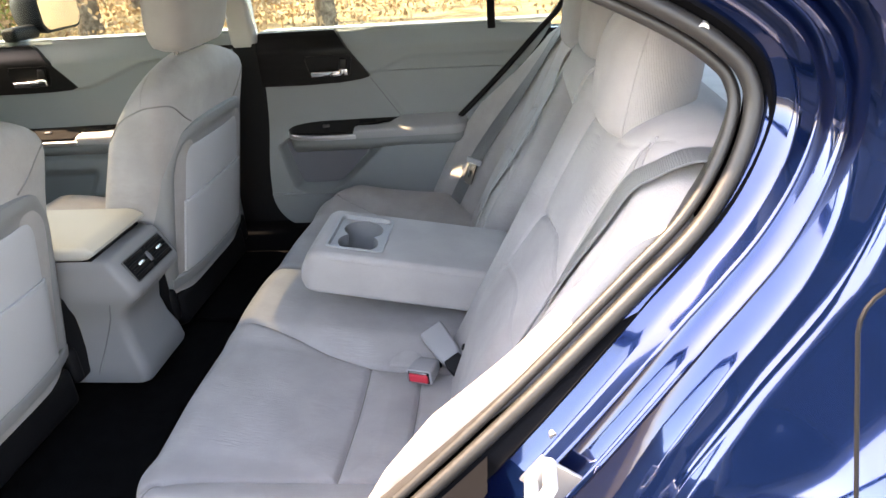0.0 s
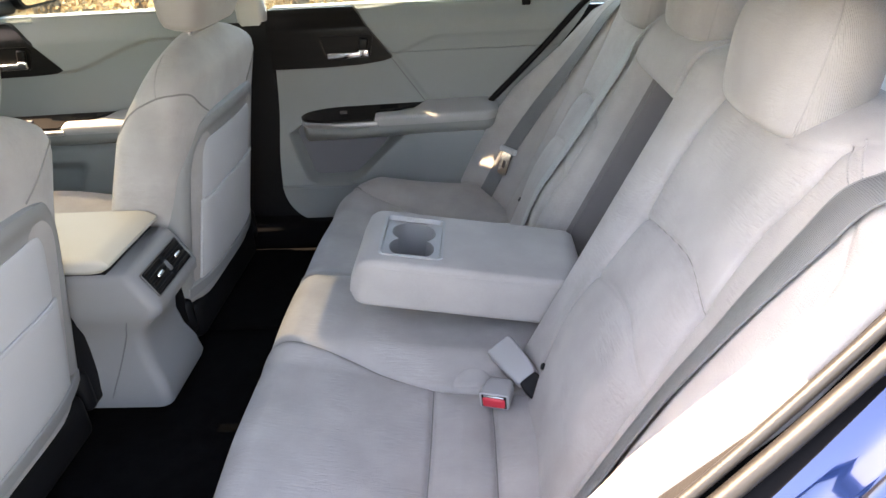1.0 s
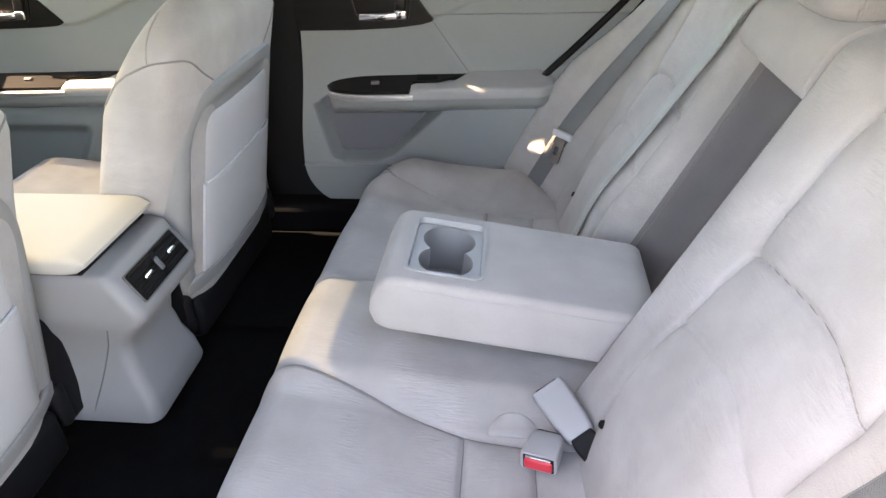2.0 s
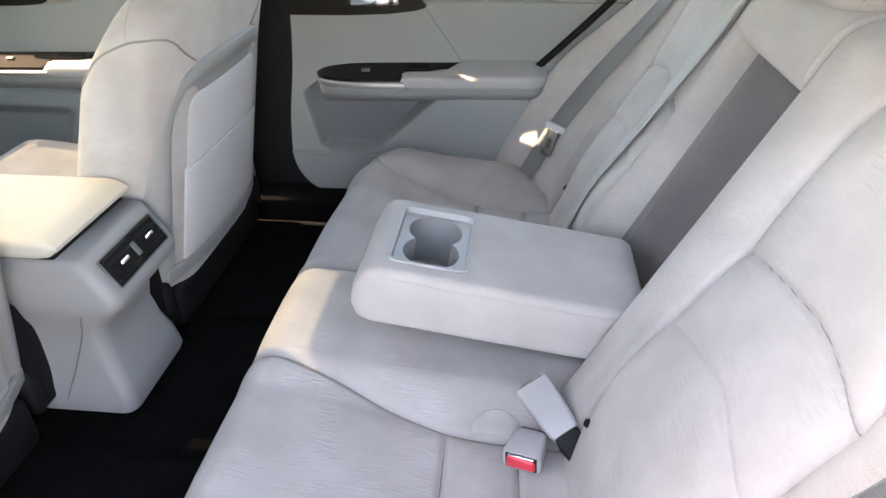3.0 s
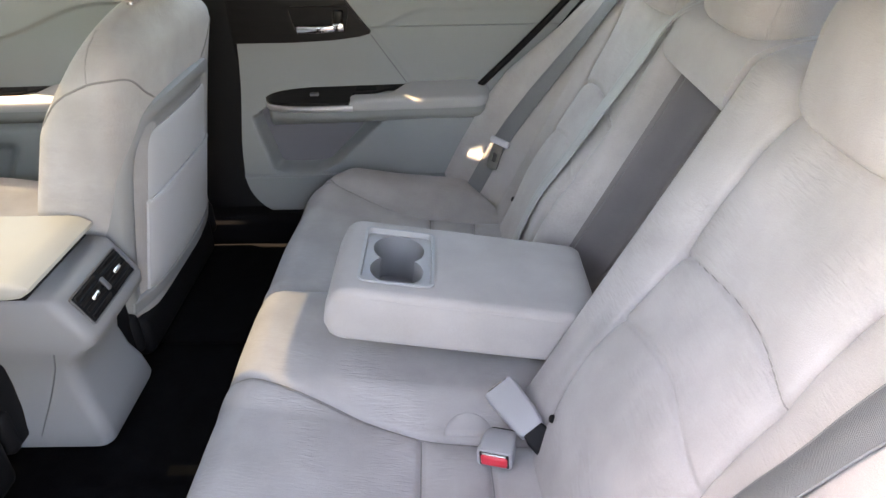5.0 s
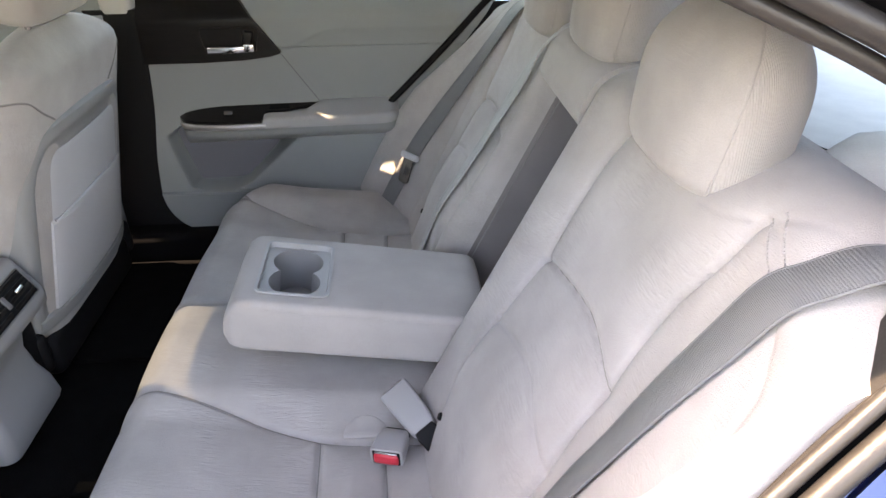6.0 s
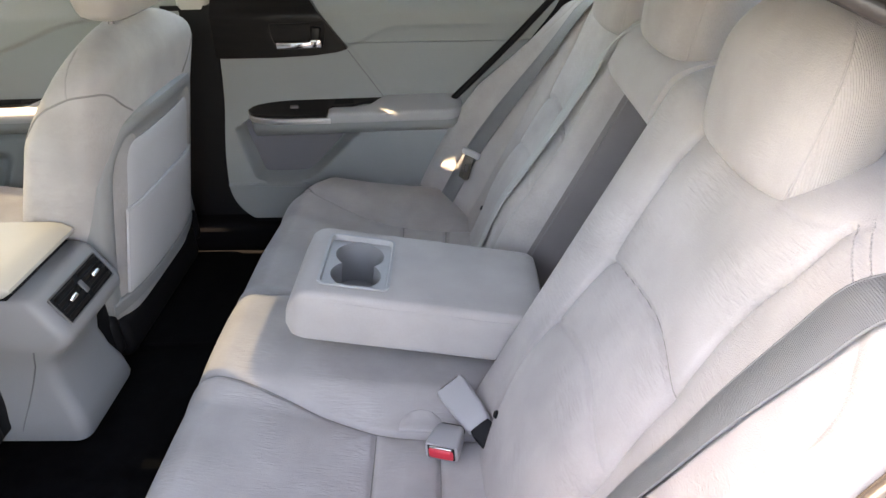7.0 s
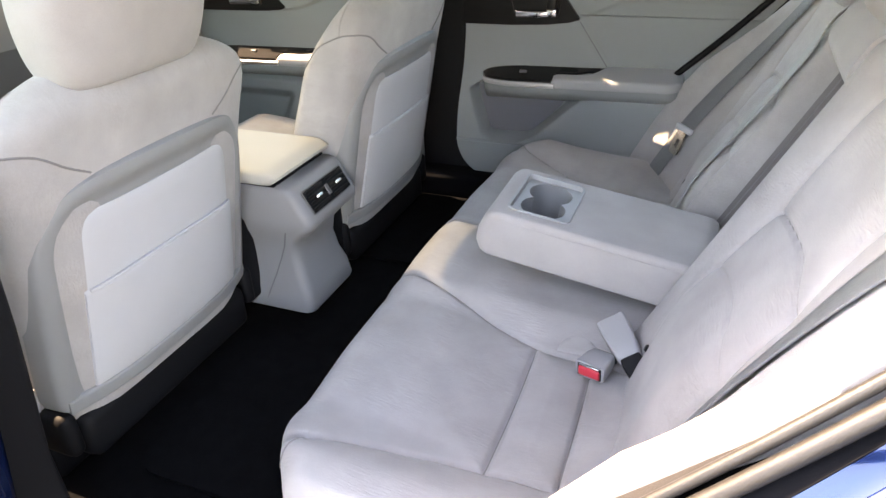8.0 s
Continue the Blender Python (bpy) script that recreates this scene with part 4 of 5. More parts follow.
    for sy in (-1, 1):
        part("hinge_cover", box(pose(bx(0.47) - 0.045, yc + sy * 0.235, 0.465), 0.085, 0.03, 0.085, 0.014), black_plastic, t, "black recliner cover")
    # cushion
    rings = []
    for k in range(31):
        q = k / 30
        x = lerp(-0.80, -1.34, q) + dx
        e = min(1.0, (1 - q) / 0.10)
        f = math.sqrt(max(0.02, 1 - (1 - e) ** 2))
        ztop = 0.555 + 0.035 * smooth(0.3, 0.9, q) - 0.05 * (1 - f)
        zc, hz = (ztop + 0.43) / 2, (ztop - 0.43) / 2
        ring = []
        for y, z in rrect(0, zc, 0.262 * (0.93 + 0.07 * f), hz, 0.05, 8):
            dish = 0.018 * smooth(0.20, 0.10, abs(y)) if z > zc else 0
            ring.append(Vector((x, yc + y, z - dish)))
        rings.append(ring)
    part("cushion", loft(rings), velour, t, "", 60)
    part("seat_rail", box(pose(-1.05 + dx, yc, 0.395), 0.5, 0.50, 0.07, 0.01), black_plastic, t, "black seat base")
    # added block that stops a sun leak between seat and console
    part("sun_block", box(pose(-0.80 + dx, yc - math.copysign(0.262, yc), 0.515), 0.09, 0.06, 0.20, 0.012), black_plastic, t, "added black block keeping sun off the floor by the console")
    # headrest
    hm = pose(-0.680 + dx, yc, hr_z, 0, 6, 0)
    rings = []
    for k in range(29):
        q = -1 + 2 * k / 28
        f = max(0.02, (1 - abs(q) ** 3.4) ** (1 / 2.4)) if abs(q) < 1 else 0.02
        ring = []
        for j in range(40):
            a = 2 * math.pi * j / 40
            c, s = math.cos(a), math.sin(a)
            px = math.copysign(abs(c) ** 0.6, c) * 0.055 * (0.5 + 0.5 * f)
            py = math.copysign(abs(s) ** 0.45, s) * 0.153 * (0.74 + 0.26 * f) * (1 - 0.10 * smooth(0.2, -1.0, q))
            ring.append(hm @ Vector((px + 0.01 * q, py, 0.10 + 0.10 * q)))
        rings.append(ring)
    hr = part("headrest", loft(rings), velour_plain, t, "", 60)
    for sy in (-1, 1):
        part("post", tube([hm @ Vector((-0.005, sy * 0.07, 0.02)), hm @ Vector((-0.01, sy * 0.07, -0.06))], 0.0055, 12), chrome, hr, "chrome post")
        part("post_collar", tube([hm @ Vector((-0.009, sy * 0.07, -0.030)), hm @ Vector((-0.01, sy * 0.07, -0.05))], 0.012, 14), silver, hr)
    return t


front_seat(0.0, 0.355, "light grey velour front passenger seat with pocket behind", 1.040)
front_seat(-0.105, -0.365, "light grey velour front driver seat with pocket behind", 0.994)

# ------------------------------------------------------------------ console between the front seats
console_vinyl = material("grey console plastic", (0.215, 0.213, 0.222), 0.5, vary=0.03, vary_scale=5, grain=0.12, grain_scale=900, spec=0.35)
console = thing("centre_console", (-0.9, 0.0, 0.38), "grey plastic centre console with rear air vents", "console")
prof = [(0.392, -0.732, 0.096), (0.402, -0.728, 0.098), (0.44, -0.734, 0.094), (0.475, -0.748, 0.086), (0.52, -0.755, 0.083), (0.555, -0.750, 0.086), (0.585, -0.722, 0.098), (0.605, -0.698, 0.103), (0.622, -0.697, 0.104), (0.635, -0.704, 0.104), (0.672, -0.726, 0.103), (0.686, -0.736, 0.100), (0.692, -0.746, 0.095)]
rings = []
for z, xr, hy_ in prof:
    r = 0.022 if z < 0.68 else 0.016
    xc, hx_ = (xr - 1.35) / 2, (xr + 1.35) / 2
    rings.append([Vector((x, y, z)) for x, y in rrect(xc, 0.004, hx_, hy_, r, 7)])
part("console_body", loft(rings), console_vinyl, console, "", 50)
# vents on the slanting rear face
fa, fb_ = Vector((-0.7045, 0, 0.6345)), Vector((-0.7265, 0, 0.6725))
vu = (fb_ - fa).normalized()
vn = Vector((vu.z, 0, -vu.x))
vm = Matrix.Translation((fa + fb_) / 2 + Vector((0, 0.004, 0))) @ Matrix((Vector((0, 1, 0)), vu, vn)).transposed().to_4x4() @ Matrix.Diagonal((1.10, 1.16, 1, 1))
vent = part("vent_frame", box(vm @ pose(0, 0, 0.0), 0.140, 0.045, 0.008, 0.003), black_plastic, console, "black rear air vent")
part("vent_bezel", tube([vm @ Vector((x, y, 0.003)) for x, y in rrect(0, 0, 0.0700, 0.0225, 0.004)], 0.0016, 8, True), dark_grey, vent)
for sx in (-1, 1):
    for k in range(4):
        part("vent_slat", box(vm @ pose(sx * 0.035, -0.0155 + 0.0105 * k, 0.0045, 28, 0, 0), 0.058, 0.0075, 0.0022, 0.0006, 1), black_gloss, vent)
    part("vent_knob", box(vm @ pose(sx * 0.035, 0.001, 0.0085), 0.020, 0.0065, 0.006, 0.002), chrome, vent, "chrome vent knob")
part("vent_wheel", box(vm @ pose(0.0, 0.0, 0.004), 0.010, 0.020, 0.006, 0.002), dark_grey, vent)
# padded lid
rings = []
for k in range(25):
    q = k / 24
    x = lerp(-0.762, -1.20, q)
    e = min(1.0, q / 0.08)
    f = math.sqrt(max(0.03, 1 - (1 - e) ** 2))
    rings.append([Vector((x, 0.004 + y, 0.711 + z)) for y, z in rrect(0, 0.0, 0.108 * (0.94 + 0.06 * f), 0.017 * f, 0.012, 6)])
part("lid", loft(rings), lid_mat, console, "beige-grey padded lid", 50)
part("lid_gap", box(pose(-0.985, 0.004, 0.692), 0.42, 0.192, 0.006, 0.002), black_plastic, console)
part("panel_gap", tube([Vector((lerp(-0.764, -0.850, k / 10), -curve_at([(0.39, 0.0925), (0.44, 0.0905), (0.475, 0.0825), (0.52, 0.0795), (0.555, 0.0825), (0.585, 0.0945), (0.61, 0.099)], lerp(0.592, 0.397, k / 10)), lerp(0.592, 0.397, k / 10))) for k in range(11)], 0.0013, 6), dark_grey, console)

# ------------------------------------------------------------------ floor, sills, pillars, roof
bm = slab(lambda u, v: Vector((lerp(-2.1, -0.30, u), lerp(-0.72, 0.72, v), 0.352 + 0.0015 * noise.noise(Vector((u * 60, v * 40, 0))))),
          lambda u, v: Vector((lerp(-2.1, -0.30, u), lerp(-0.72, 0.72, v), 0.28)), 60, 60)
solo("floor", bm, carpet, "black carpeted car floor", "floor", "structure")
solo("seat_base_wall", box(pose(-0.20, 0, 0.34), 0.5, 1.36, 0.11, 0.01), carpet, "black carpet wall under the rear seat", "floor", "structure")
for k, y in enumerate((-0.355, 0.42)):
    mat_pts = rrect(-0.66, y, 0.155, 0.20, 0.05)
    solo("floor_mat", prism(mat_pts, lambda a, b, d: Vector((a, b, 0.359 + d)), 0.008), carpet, "black carpet floor mat lying in the footwell", "floor mat")
part_sill = box(pose(-0.55, 0.715, 0.385), 1.3, 0.13, 0.09, 0.02)
solo("sill_far", part_sill, matt_black, "black far door sill cover", "sill", "structure")
solo("sill_near", box(pose(-0.55, -0.735, 0.385), 1.3, 0.09, 0.09, 0.02), black_plastic, "black near door sill cover", "sill", "structure")


def pillar(name, pts, mt, label, w, d):
    rings = [[Vector((x + a, y + b, z)) for a, b in rrect(0, 0, wk, d / 2, 0.012, 4)] for (x, y, z), wk in zip(pts, w)]
    return solo(name, loft(rings), mt, label, "pillar", "structure")


pillar("pillar_far_lower", [(-0.735, 0.765, 0.38), (-0.738, 0.765, 0.60), (-0.736, 0.765, 0.80), (-0.715, 0.760, 0.985)], black_plastic, "black lower centre pillar and door seal", (0.110, 0.086, 0.083, 0.062), 0.10)
pillar("pillar_far_upper", [(-0.700, 0.745, 0.95), (-0.695, 0.718, 1.10), (-0.760, 0.664, 1.25), (-0.815, 0.59, 1.40)], headliner, "grey upper centre pillar cover", (0.036, 0.034, 0.028, 0.030), 0.06)
pillar("pillar_near_lower", [(-0.760, -0.765, 0.36), (-0.755, -0.765, 0.60), (-0.720, -0.760, 0.80), (-0.700, -0.755, 0.985)], black_plastic, "black near centre pillar with door seal", (0.055, 0.050, 0.046, 0.042), 0.09)
pillar("pillar_near_upper", [(-0.700, -0.745, 0.95), (-0.685, -0.715, 1.10), (-0.665, -0.655, 1.25), (-0.65, -0.58, 1.40)], headliner, "grey near centre pillar cover", (0.036, 0.034, 0.032, 0.040), 0.06)


def roof_z(x, y):
    return 1.445 - 0.05 * (y / 0.6) ** 2 - (0.05 if x < -0.45 else 0.105) * ((x + 0.45) / 0.8) ** 2


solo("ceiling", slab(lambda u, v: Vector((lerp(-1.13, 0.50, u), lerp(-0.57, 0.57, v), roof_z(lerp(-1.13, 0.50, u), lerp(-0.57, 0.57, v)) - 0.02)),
                     lambda u, v: Vector((lerp(-1.13, 0.50, u), lerp(-0.57, 0.57, v), roof_z(lerp(-1.13, 0.50, u), lerp(-0.57, 0.57, v)))), 30, 24), low_bounce_lining, "unseen roof lining, darkened to cut bounced light", "ceiling", "structure")
solo("roof", slab(lambda u, v: Vector((lerp(-1.15, 0.54, u), lerp(-0.585, 0.585, v), roof_z(lerp(-1.15, 0.54, u), lerp(-0.585, 0.585, v)) + 0.035)),
                  lambda u, v: Vector((lerp(-1.15, 0.54, u), lerp(-0.585, 0.585, v), roof_z(lerp(-1.15, 0.54, u), lerp(-0.585, 0.585, v)) + 0.005)), 30, 24), paint, "navy car roof", "car roof", "structure")

# parcel shelf, rear pillars inside
solo("parcel_shelf", slab(lambda u, v: Vector((lerp(0.335, 0.90, u), lerp(-0.62, 0.62, v), 1.012 - 0.02 * u + 0.006 * math.cos(v * 6.28))), lambda u, v: Vector((lerp(0.335, 0.90, u), lerp(-0.62, 0.62, v), 0.95)), 20, 30), shelf_mat, "grey felt parcel shelf behind the rear seat", "parcel shelf", "structure")

# ------------------------------------------------------------------ car body round the near door opening
OPEN_CURVE = [(-0.58, 0.425), (-0.40, 0.440), (-0.28, 0.500), (-0.17, 0.600), (-0.07, 0.700), (0.02, 0.786), (0.10, 0.866), (0.183, 0.954), (0.230, 1.005), (0.258, 1.055), (0.270, 1.100), (0.264, 1.128), (0.247, 1.147), (0.212, 1.171), (0.15, 1.202), (0.05, 1.243), (-0.10, 1.288), (-0.30, 1.322), (-0.50, 1.335), (-0.66, 1.335)]


def open_y(z):
    return -0.716 + 0.225 * (z - 0.816) + 0.38 * max(0.0, z - 1.20) if z > 0.70 else -0.742


def opening(side, offset, push):
    """Points of the opening's edge, moved outwards in its plane and away from the cabin."""
    c = [(v.x, v.y) for v in spline([(a, b, 0) for a, b in OPEN_CURVE], 6)]
    out = []
    for i, (x, z) in enumerate(c):
        x0, z0 = c[max(i - 1, 0)]
        x1, z1 = c[min(i + 1, len(c) - 1)]
        l = math.hypot(x1 - x0, z1 - z0)
        nx, nz = (z1 - z0) / l, -(x1 - x0) / l
        o = offset(z) if callable(offset) else offset
        y = open_y(z) - push
        out.append(Vector((x + nx * o, y if side < 0 else -y, z + nz * o)))
    return out


def sweep(profile, side):
    """A pressing that runs round the opening; profile: (outwards, away) pairs."""
    rows = [opening(side, o, p) for o, p in profile]
    bm = bmesh.new()
    V = [[bm.verts.new(p) for p in row] for row in rows]
    for a, b in zip(V, V[1:]):
        for k in range(len(a) - 1):
            bm.faces.new((a[k], a[k + 1], b[k + 1], b[k]))
    return bm


def ridge(keys, d=0.0):
    return lambda z: curve_at(keys, z) + d


G1 = [(0.45, 0.060), (0.62, 0.060), (0.80, 0.055), (1.00, 0.032), (1.14, 0.042), (1.3, 0.040)]
G2 = [(0.45, 0.095), (0.62, 0.092), (0.80, 0.086), (1.00, 0.055), (1.14, 0.057), (1.3, 0.055)]
G3 = [(0.45, 0.300), (0.62, 0.235), (0.80, 0.150), (0.90, 0.112), (1.00, 0.088), (1.14, 0.076), (1.3, 0.075)]
# SHADE_BAND: black band that stands in for the shaded gap beside the seal
SHADE_BAND = [(0.006, -0.030), (0.012, 0.004), (0.018, 0.010), (ridge(G1, -0.024), 0.014), (ridge(G1, -0.020), 0.010)]
FLANGE = [(ridge(G1, -0.026), 0.006), (ridge(G1, -0.012), 0.016), (ridge(G1, -0.003), 0.026), (ridge(G1), 0.039), (ridge(G1, 0.002), 0.0415), (ridge(G1, 0.0045), 0.0405), (ridge(G1, 0.008), 0.033), (ridge(G2, -0.006), 0.036), (ridge(G2, -0.001), 0.048), (ridge(G2, 0.0015), 0.0515), (ridge(G2, 0.004), 0.0505), (ridge(G2, 0.009), 0.044), (ridge(G3, -0.010), 0.052), (ridge(G3, -0.004), 0.066), (ridge(G3, -0.001), 0.080), (ridge(G3, 0.003), 0.088)]
car_body = thing("car_body", (0.5, -0.8, 0.3), "navy metallic car body round the open rear door", "car")
part("door_shade_band", sweep(SHADE_BAND, -1), matt_black, car_body, "black band for the shaded gap beside the door seal", 60)
def dark_cover_strip():
    """An added broad black strip over the lower corner of the opening, narrowing as it climbs; it darkens paint that
    mirrors the sky.
    """
    rows = []
    for q, p in ((0.0, 0.013), (0.25, 0.026), (0.5, 0.042), (0.75, 0.0545), (1.0, 0.058), (1.03, 0.045)):
        width = [(0.42, 0.12), (0.58, 0.100), (0.66, 0.070), (0.73, 0.036), (0.78, 0.010), (0.80, 0.002)]
        rows.append([v for v in opening(-1, lambda z: 0.014 + q * curve_at(width, z), p) if v.z < 0.79])
    n = min(len(r) for r in rows)
    bm = bmesh.new()
    V = [[bm.verts.new(v) for v in r[:n]] for r in rows]
    for a, b in zip(V, V[1:]):
        for k in range(n - 1):
            bm.faces.new((a[k], a[k + 1], b[k + 1], b[k]))
    return bm


part("dark_cover_strip", dark_cover_strip(), matt_black, car_body, "added black strip hiding sky reflections on the lower door frame", 60)
part("door_frame", sweep(FLANGE, -1), paint, car_body, "pressed navy door frame with ridges", 60)
seal_path = opening(-1, 0.004, 0.006)
part("door_seal", tube(seal_path, 0.0078, 12), rubber, car_body, "grey-brown rubber door seal")
part("seal_lip", tube(opening(-1, -0.0085, -0.005), 0.0055, 10), rubber, car_body)
part("inner_trim", sweep([(-0.010, -0.006), (-0.008, -0.02), (0.0, -0.05)], -1), rubber, car_body)


QUARTER_EDGE = opening(-1, ridge(G3, 0.003), 0.088)


# quarter panel: from the frame's outer edge backwards
def quarter(u, v):
    edge = QUARTER_EDGE
    n = len(edge) - 1
    k0, k1 = 18, n
    q = lerp(k0, k1, v)
    i = min(int(q), n - 1)
    e = edge[i].lerp(edge[i + 1], q - i)
    z_end = lerp(0.40, 1.28, smooth(0.0, 1.0, v))
    far = Vector((1.45, 0, z_end))
    x = lerp(e.x, far.x, u ** 1.3)
    z = lerp(e.z, far.z, smooth(0, 1, u))
    return x, z, e


def body_y(x, z):
    y = -0.905
    if z > 0.97:
        y += 0.10 * smooth(0.97, 1.0, z) * 0.35 + 0.55 * (z - 0.97) ** 1.0 * 0.55
    y += 0.6 * max(0.0, z - 1.13)
    y += 0.02 * smooth(0.93, 0.80, z) * math.exp(-((z - 0.84) / 0.08) ** 2)
    y += 0.05 * smooth(0.6, 0.3, z)
    return y


def quarter_out(u, v):
    x, z, e = quarter(u, v)
    return Vector((x, lerp(e.y, body_y(x, z), smooth(0.0, 0.10, u)), z))


part("quarter_panel", slab(quarter_out, lambda u, v: quarter_out(u, v) + Vector((0.0, 0.006, 0)), 90, 90), paint, car_body, "navy metallic rear quarter panel", 50)
part("pillar_panel", loft([[Vector((x + a, y + b, z)) for a, b in rrect(0, 0, 0.055, 0.018, 0.010, 4)] for x, y, z in ((-0.80, -0.815, 0.36), (-0.76, -0.82, 0.47), (-0.712, -0.82, 0.61), (-0.662, -0.815, 0.82), (-0.64, -0.79, 0.97))]), paint, car_body, "navy centre pillar skin")
# fuel flap gap and striker
gap = [Vector((x, body_y(x, z) + 0.0006, z)) for x, z in rrect(0.372, 0.955, 0.085, 0.085, 0.03)]
part("fuel_flap_gap", tube(gap, 0.0016, 6, True), black_plastic, car_body, "dark gap round the fuel flap")
sm = pose(0.103, -0.766, 0.795, 0, 35, 0)
part("striker_plate", box(sm, 0.046, 0.004, 0.036, 0.0015), silver, car_body, "steel door striker")
part("striker_loop", tube([sm @ Vector(p) for p in ((-0.012, 0, -0.014), (-0.012, -0.03, -0.014), (-0.012, -0.036, 0.0), (-0.012, -0.03, 0.014), (-0.012, 0, 0.014))], 0.0065, 10), white_plastic, car_body)
for x, z in ((0.096, 0.816), (0.12, 0.79), (0.217, 1.172)):
    bm = bmesh.new()
    bmesh.ops.create_cone(bm, cap_ends=True, segments=14, radius1=0.006, radius2=0.0045, depth=0.006, matrix=Matrix.Translation((x + 0.012, open_y(z) - 0.012, z - 0.004)) @ pose(0, 0, 0, 90, 0, 0))
    part("clip", bm, silver, car_body)

# far side: the frame's dark seal along the far opening, rear quarter inside
far_frame = thing("far_body", (0.3, 0.8, 0.4), "navy car body on the far side with dark seals", "car")
part("door_seal", tube([Vector((-(-p.x), 0.705 + 0.0, p.z)) if p.z < 0.98 else Vector((p.x, 0.705 - 0.30 * (p.z - 0.98), p.z)) for p in opening(-1, -0.045, 0.0)], 0.008, 10), black_plastic, far_frame, "black rubber door seal")
part("frame", sweep([(0.03, -0.02), (0.04, 0.0), (0.07, 0.004), (0.10, 0.03)], 1), black_plastic, far_frame, "", 60)

# rear inner trims between the backrest and the shelf, each side
for side, nm in ((-1, "near"), (1, "far")):
    rings = []
    for x, y, z, w, h in ((0.34, 0.585, 0.95, 0.03, 0.05), (0.38, 0.575, 1.00, 0.05, 0.05), (0.46, 0.565, 1.07, 0.06, 0.06), (0.56, 0.55, 1.14, 0.06, 0.06), (0.66, 0.53, 1.20, 0.06, 0.05)):
        rings.append([Vector((x, side * y + a, z + b)) for a, b in rrect(0, 0, w, h, 0.025, 5)])
    solo("rear_pillar_" + nm, loft(rings), headliner, "pale grey rear pillar cover", "pillar", "structure")

# rear pillars and rear window
for side, nm in ((-1, "near"), (1, "far")):
    solo("quarter_pillar_" + nm, slab(lambda u, v: Vector((lerp(lerp(0.37, 0.34, v), lerp(1.05, 0.52, v), u), side * lerp(0.60, 0.57, v), lerp(1.00, 1.285, v))), lambda u, v: Vector((lerp(lerp(0.37, 0.34, v), lerp(1.05, 0.52, v), u), side * lerp(0.66, 0.60, v), lerp(1.00, 1.295, v))), 10, 10), headliner, "pale grey inner rear pillar", "pillar", "structure")


# windows
def pane(name, corners, label, mt=glass):
    c = [Vector(p) for p in corners]
    n = (c[1] - c[0]).cross(c[3] - c[0]).normalized() * 0.004
    bm = bmesh.new()
    A = [bm.verts.new(p) for p in c]
    B = [bm.verts.new(p + n) for p in c]
    bm.faces.new(A)
    bm.faces.new(B[::-1])
    for k in range(4):
        bm.faces.new((A[k], B[k], B[(k + 1) % 4], A[(k + 1) % 4]))
    ob = solo(name, bm, mt, label, "window", "structure")
    return ob


pane("window_1", [(-0.66, 0.752, 0.99), (0.01, 0.752, 0.99), (0.01, 0.595, 1.36), (-0.66, 0.595, 1.36)], "clear far rear door window")
pane("window_2", [(0.03, 0.752, 0.985), (0.22, 0.742, 0.985), (0.22, 0.66, 1.18), (0.03, 0.60, 1.32)], "small fixed quarter window")
pane("window_4", [(1.02, -0.60, 1.02), (1.02, 0.60, 1.02), (0.52, 0.56, 1.275), (0.52, -0.56, 1.275)], "sloping tinted rear window", rear_glass)
pane("window_5", [(-2.15, -0.66, 0.99), (-2.15, 0.66, 0.99), (-1.10, 0.56, 1.425), (-1.10, -0.56, 1.425)], "sloping tinted windscreen", screen_glass)
pane("window_6", [(-1.75, -0.755, 1.0), (-0.74, -0.752, 0.99), (-0.74, -0.60, 1.36), (-1.30, -0.595, 1.36)], "clear near front door window")
near_front_door = solo("door_3", slab(lambda u, v: Vector((lerp(-1.75, -0.80, u), -0.745, lerp(0.37, 1.0, v))), lambda u, v: Vector((lerp(-1.75, -0.80, u), -0.86 + 0.05 * v * v, lerp(0.37, 1.0, v))), 10, 10), vinyl_soft, "grey near front door, closed", "car door", "structure")
part("outer_skin", slab(lambda u, v: Vector((lerp(-1.75, -0.80, u), -0.863 + 0.05 * v * v, lerp(0.37, 1.0, v))), lambda u, v: Vector((lerp(-1.75, -0.80, u), -0.868 - 0.03 * math.sin(math.pi * v) + 0.05 * v * v, lerp(0.37, 1.0, v))), 10, 14), paint, near_front_door, "navy metallic outer skin", 50)
# the near rear door, swung wide open on its hinges at the centre pillar
SWING = Matrix.Translation((-0.80, -0.845, 0)) @ Matrix.Rotation(radians(-68), 4, "Z")
open_door = thing("door_4", (-0.80, -0.845, 0.40), "navy near rear door swung wide open", "car door", "", "structure")


def leaf(x0, x1, z0, z1, y0, y1, bow):
    return slab(lambda u, v: SWING @ Vector((lerp(x0, x1 + bow * v, u), y0 - 0.035 * math.sin(math.pi * v), lerp(z0, z1, v))),
                lambda u, v: SWING @ Vector((lerp(x0, x1 + bow * v, u), y1, lerp(z0, z1, v))), 16, 16)


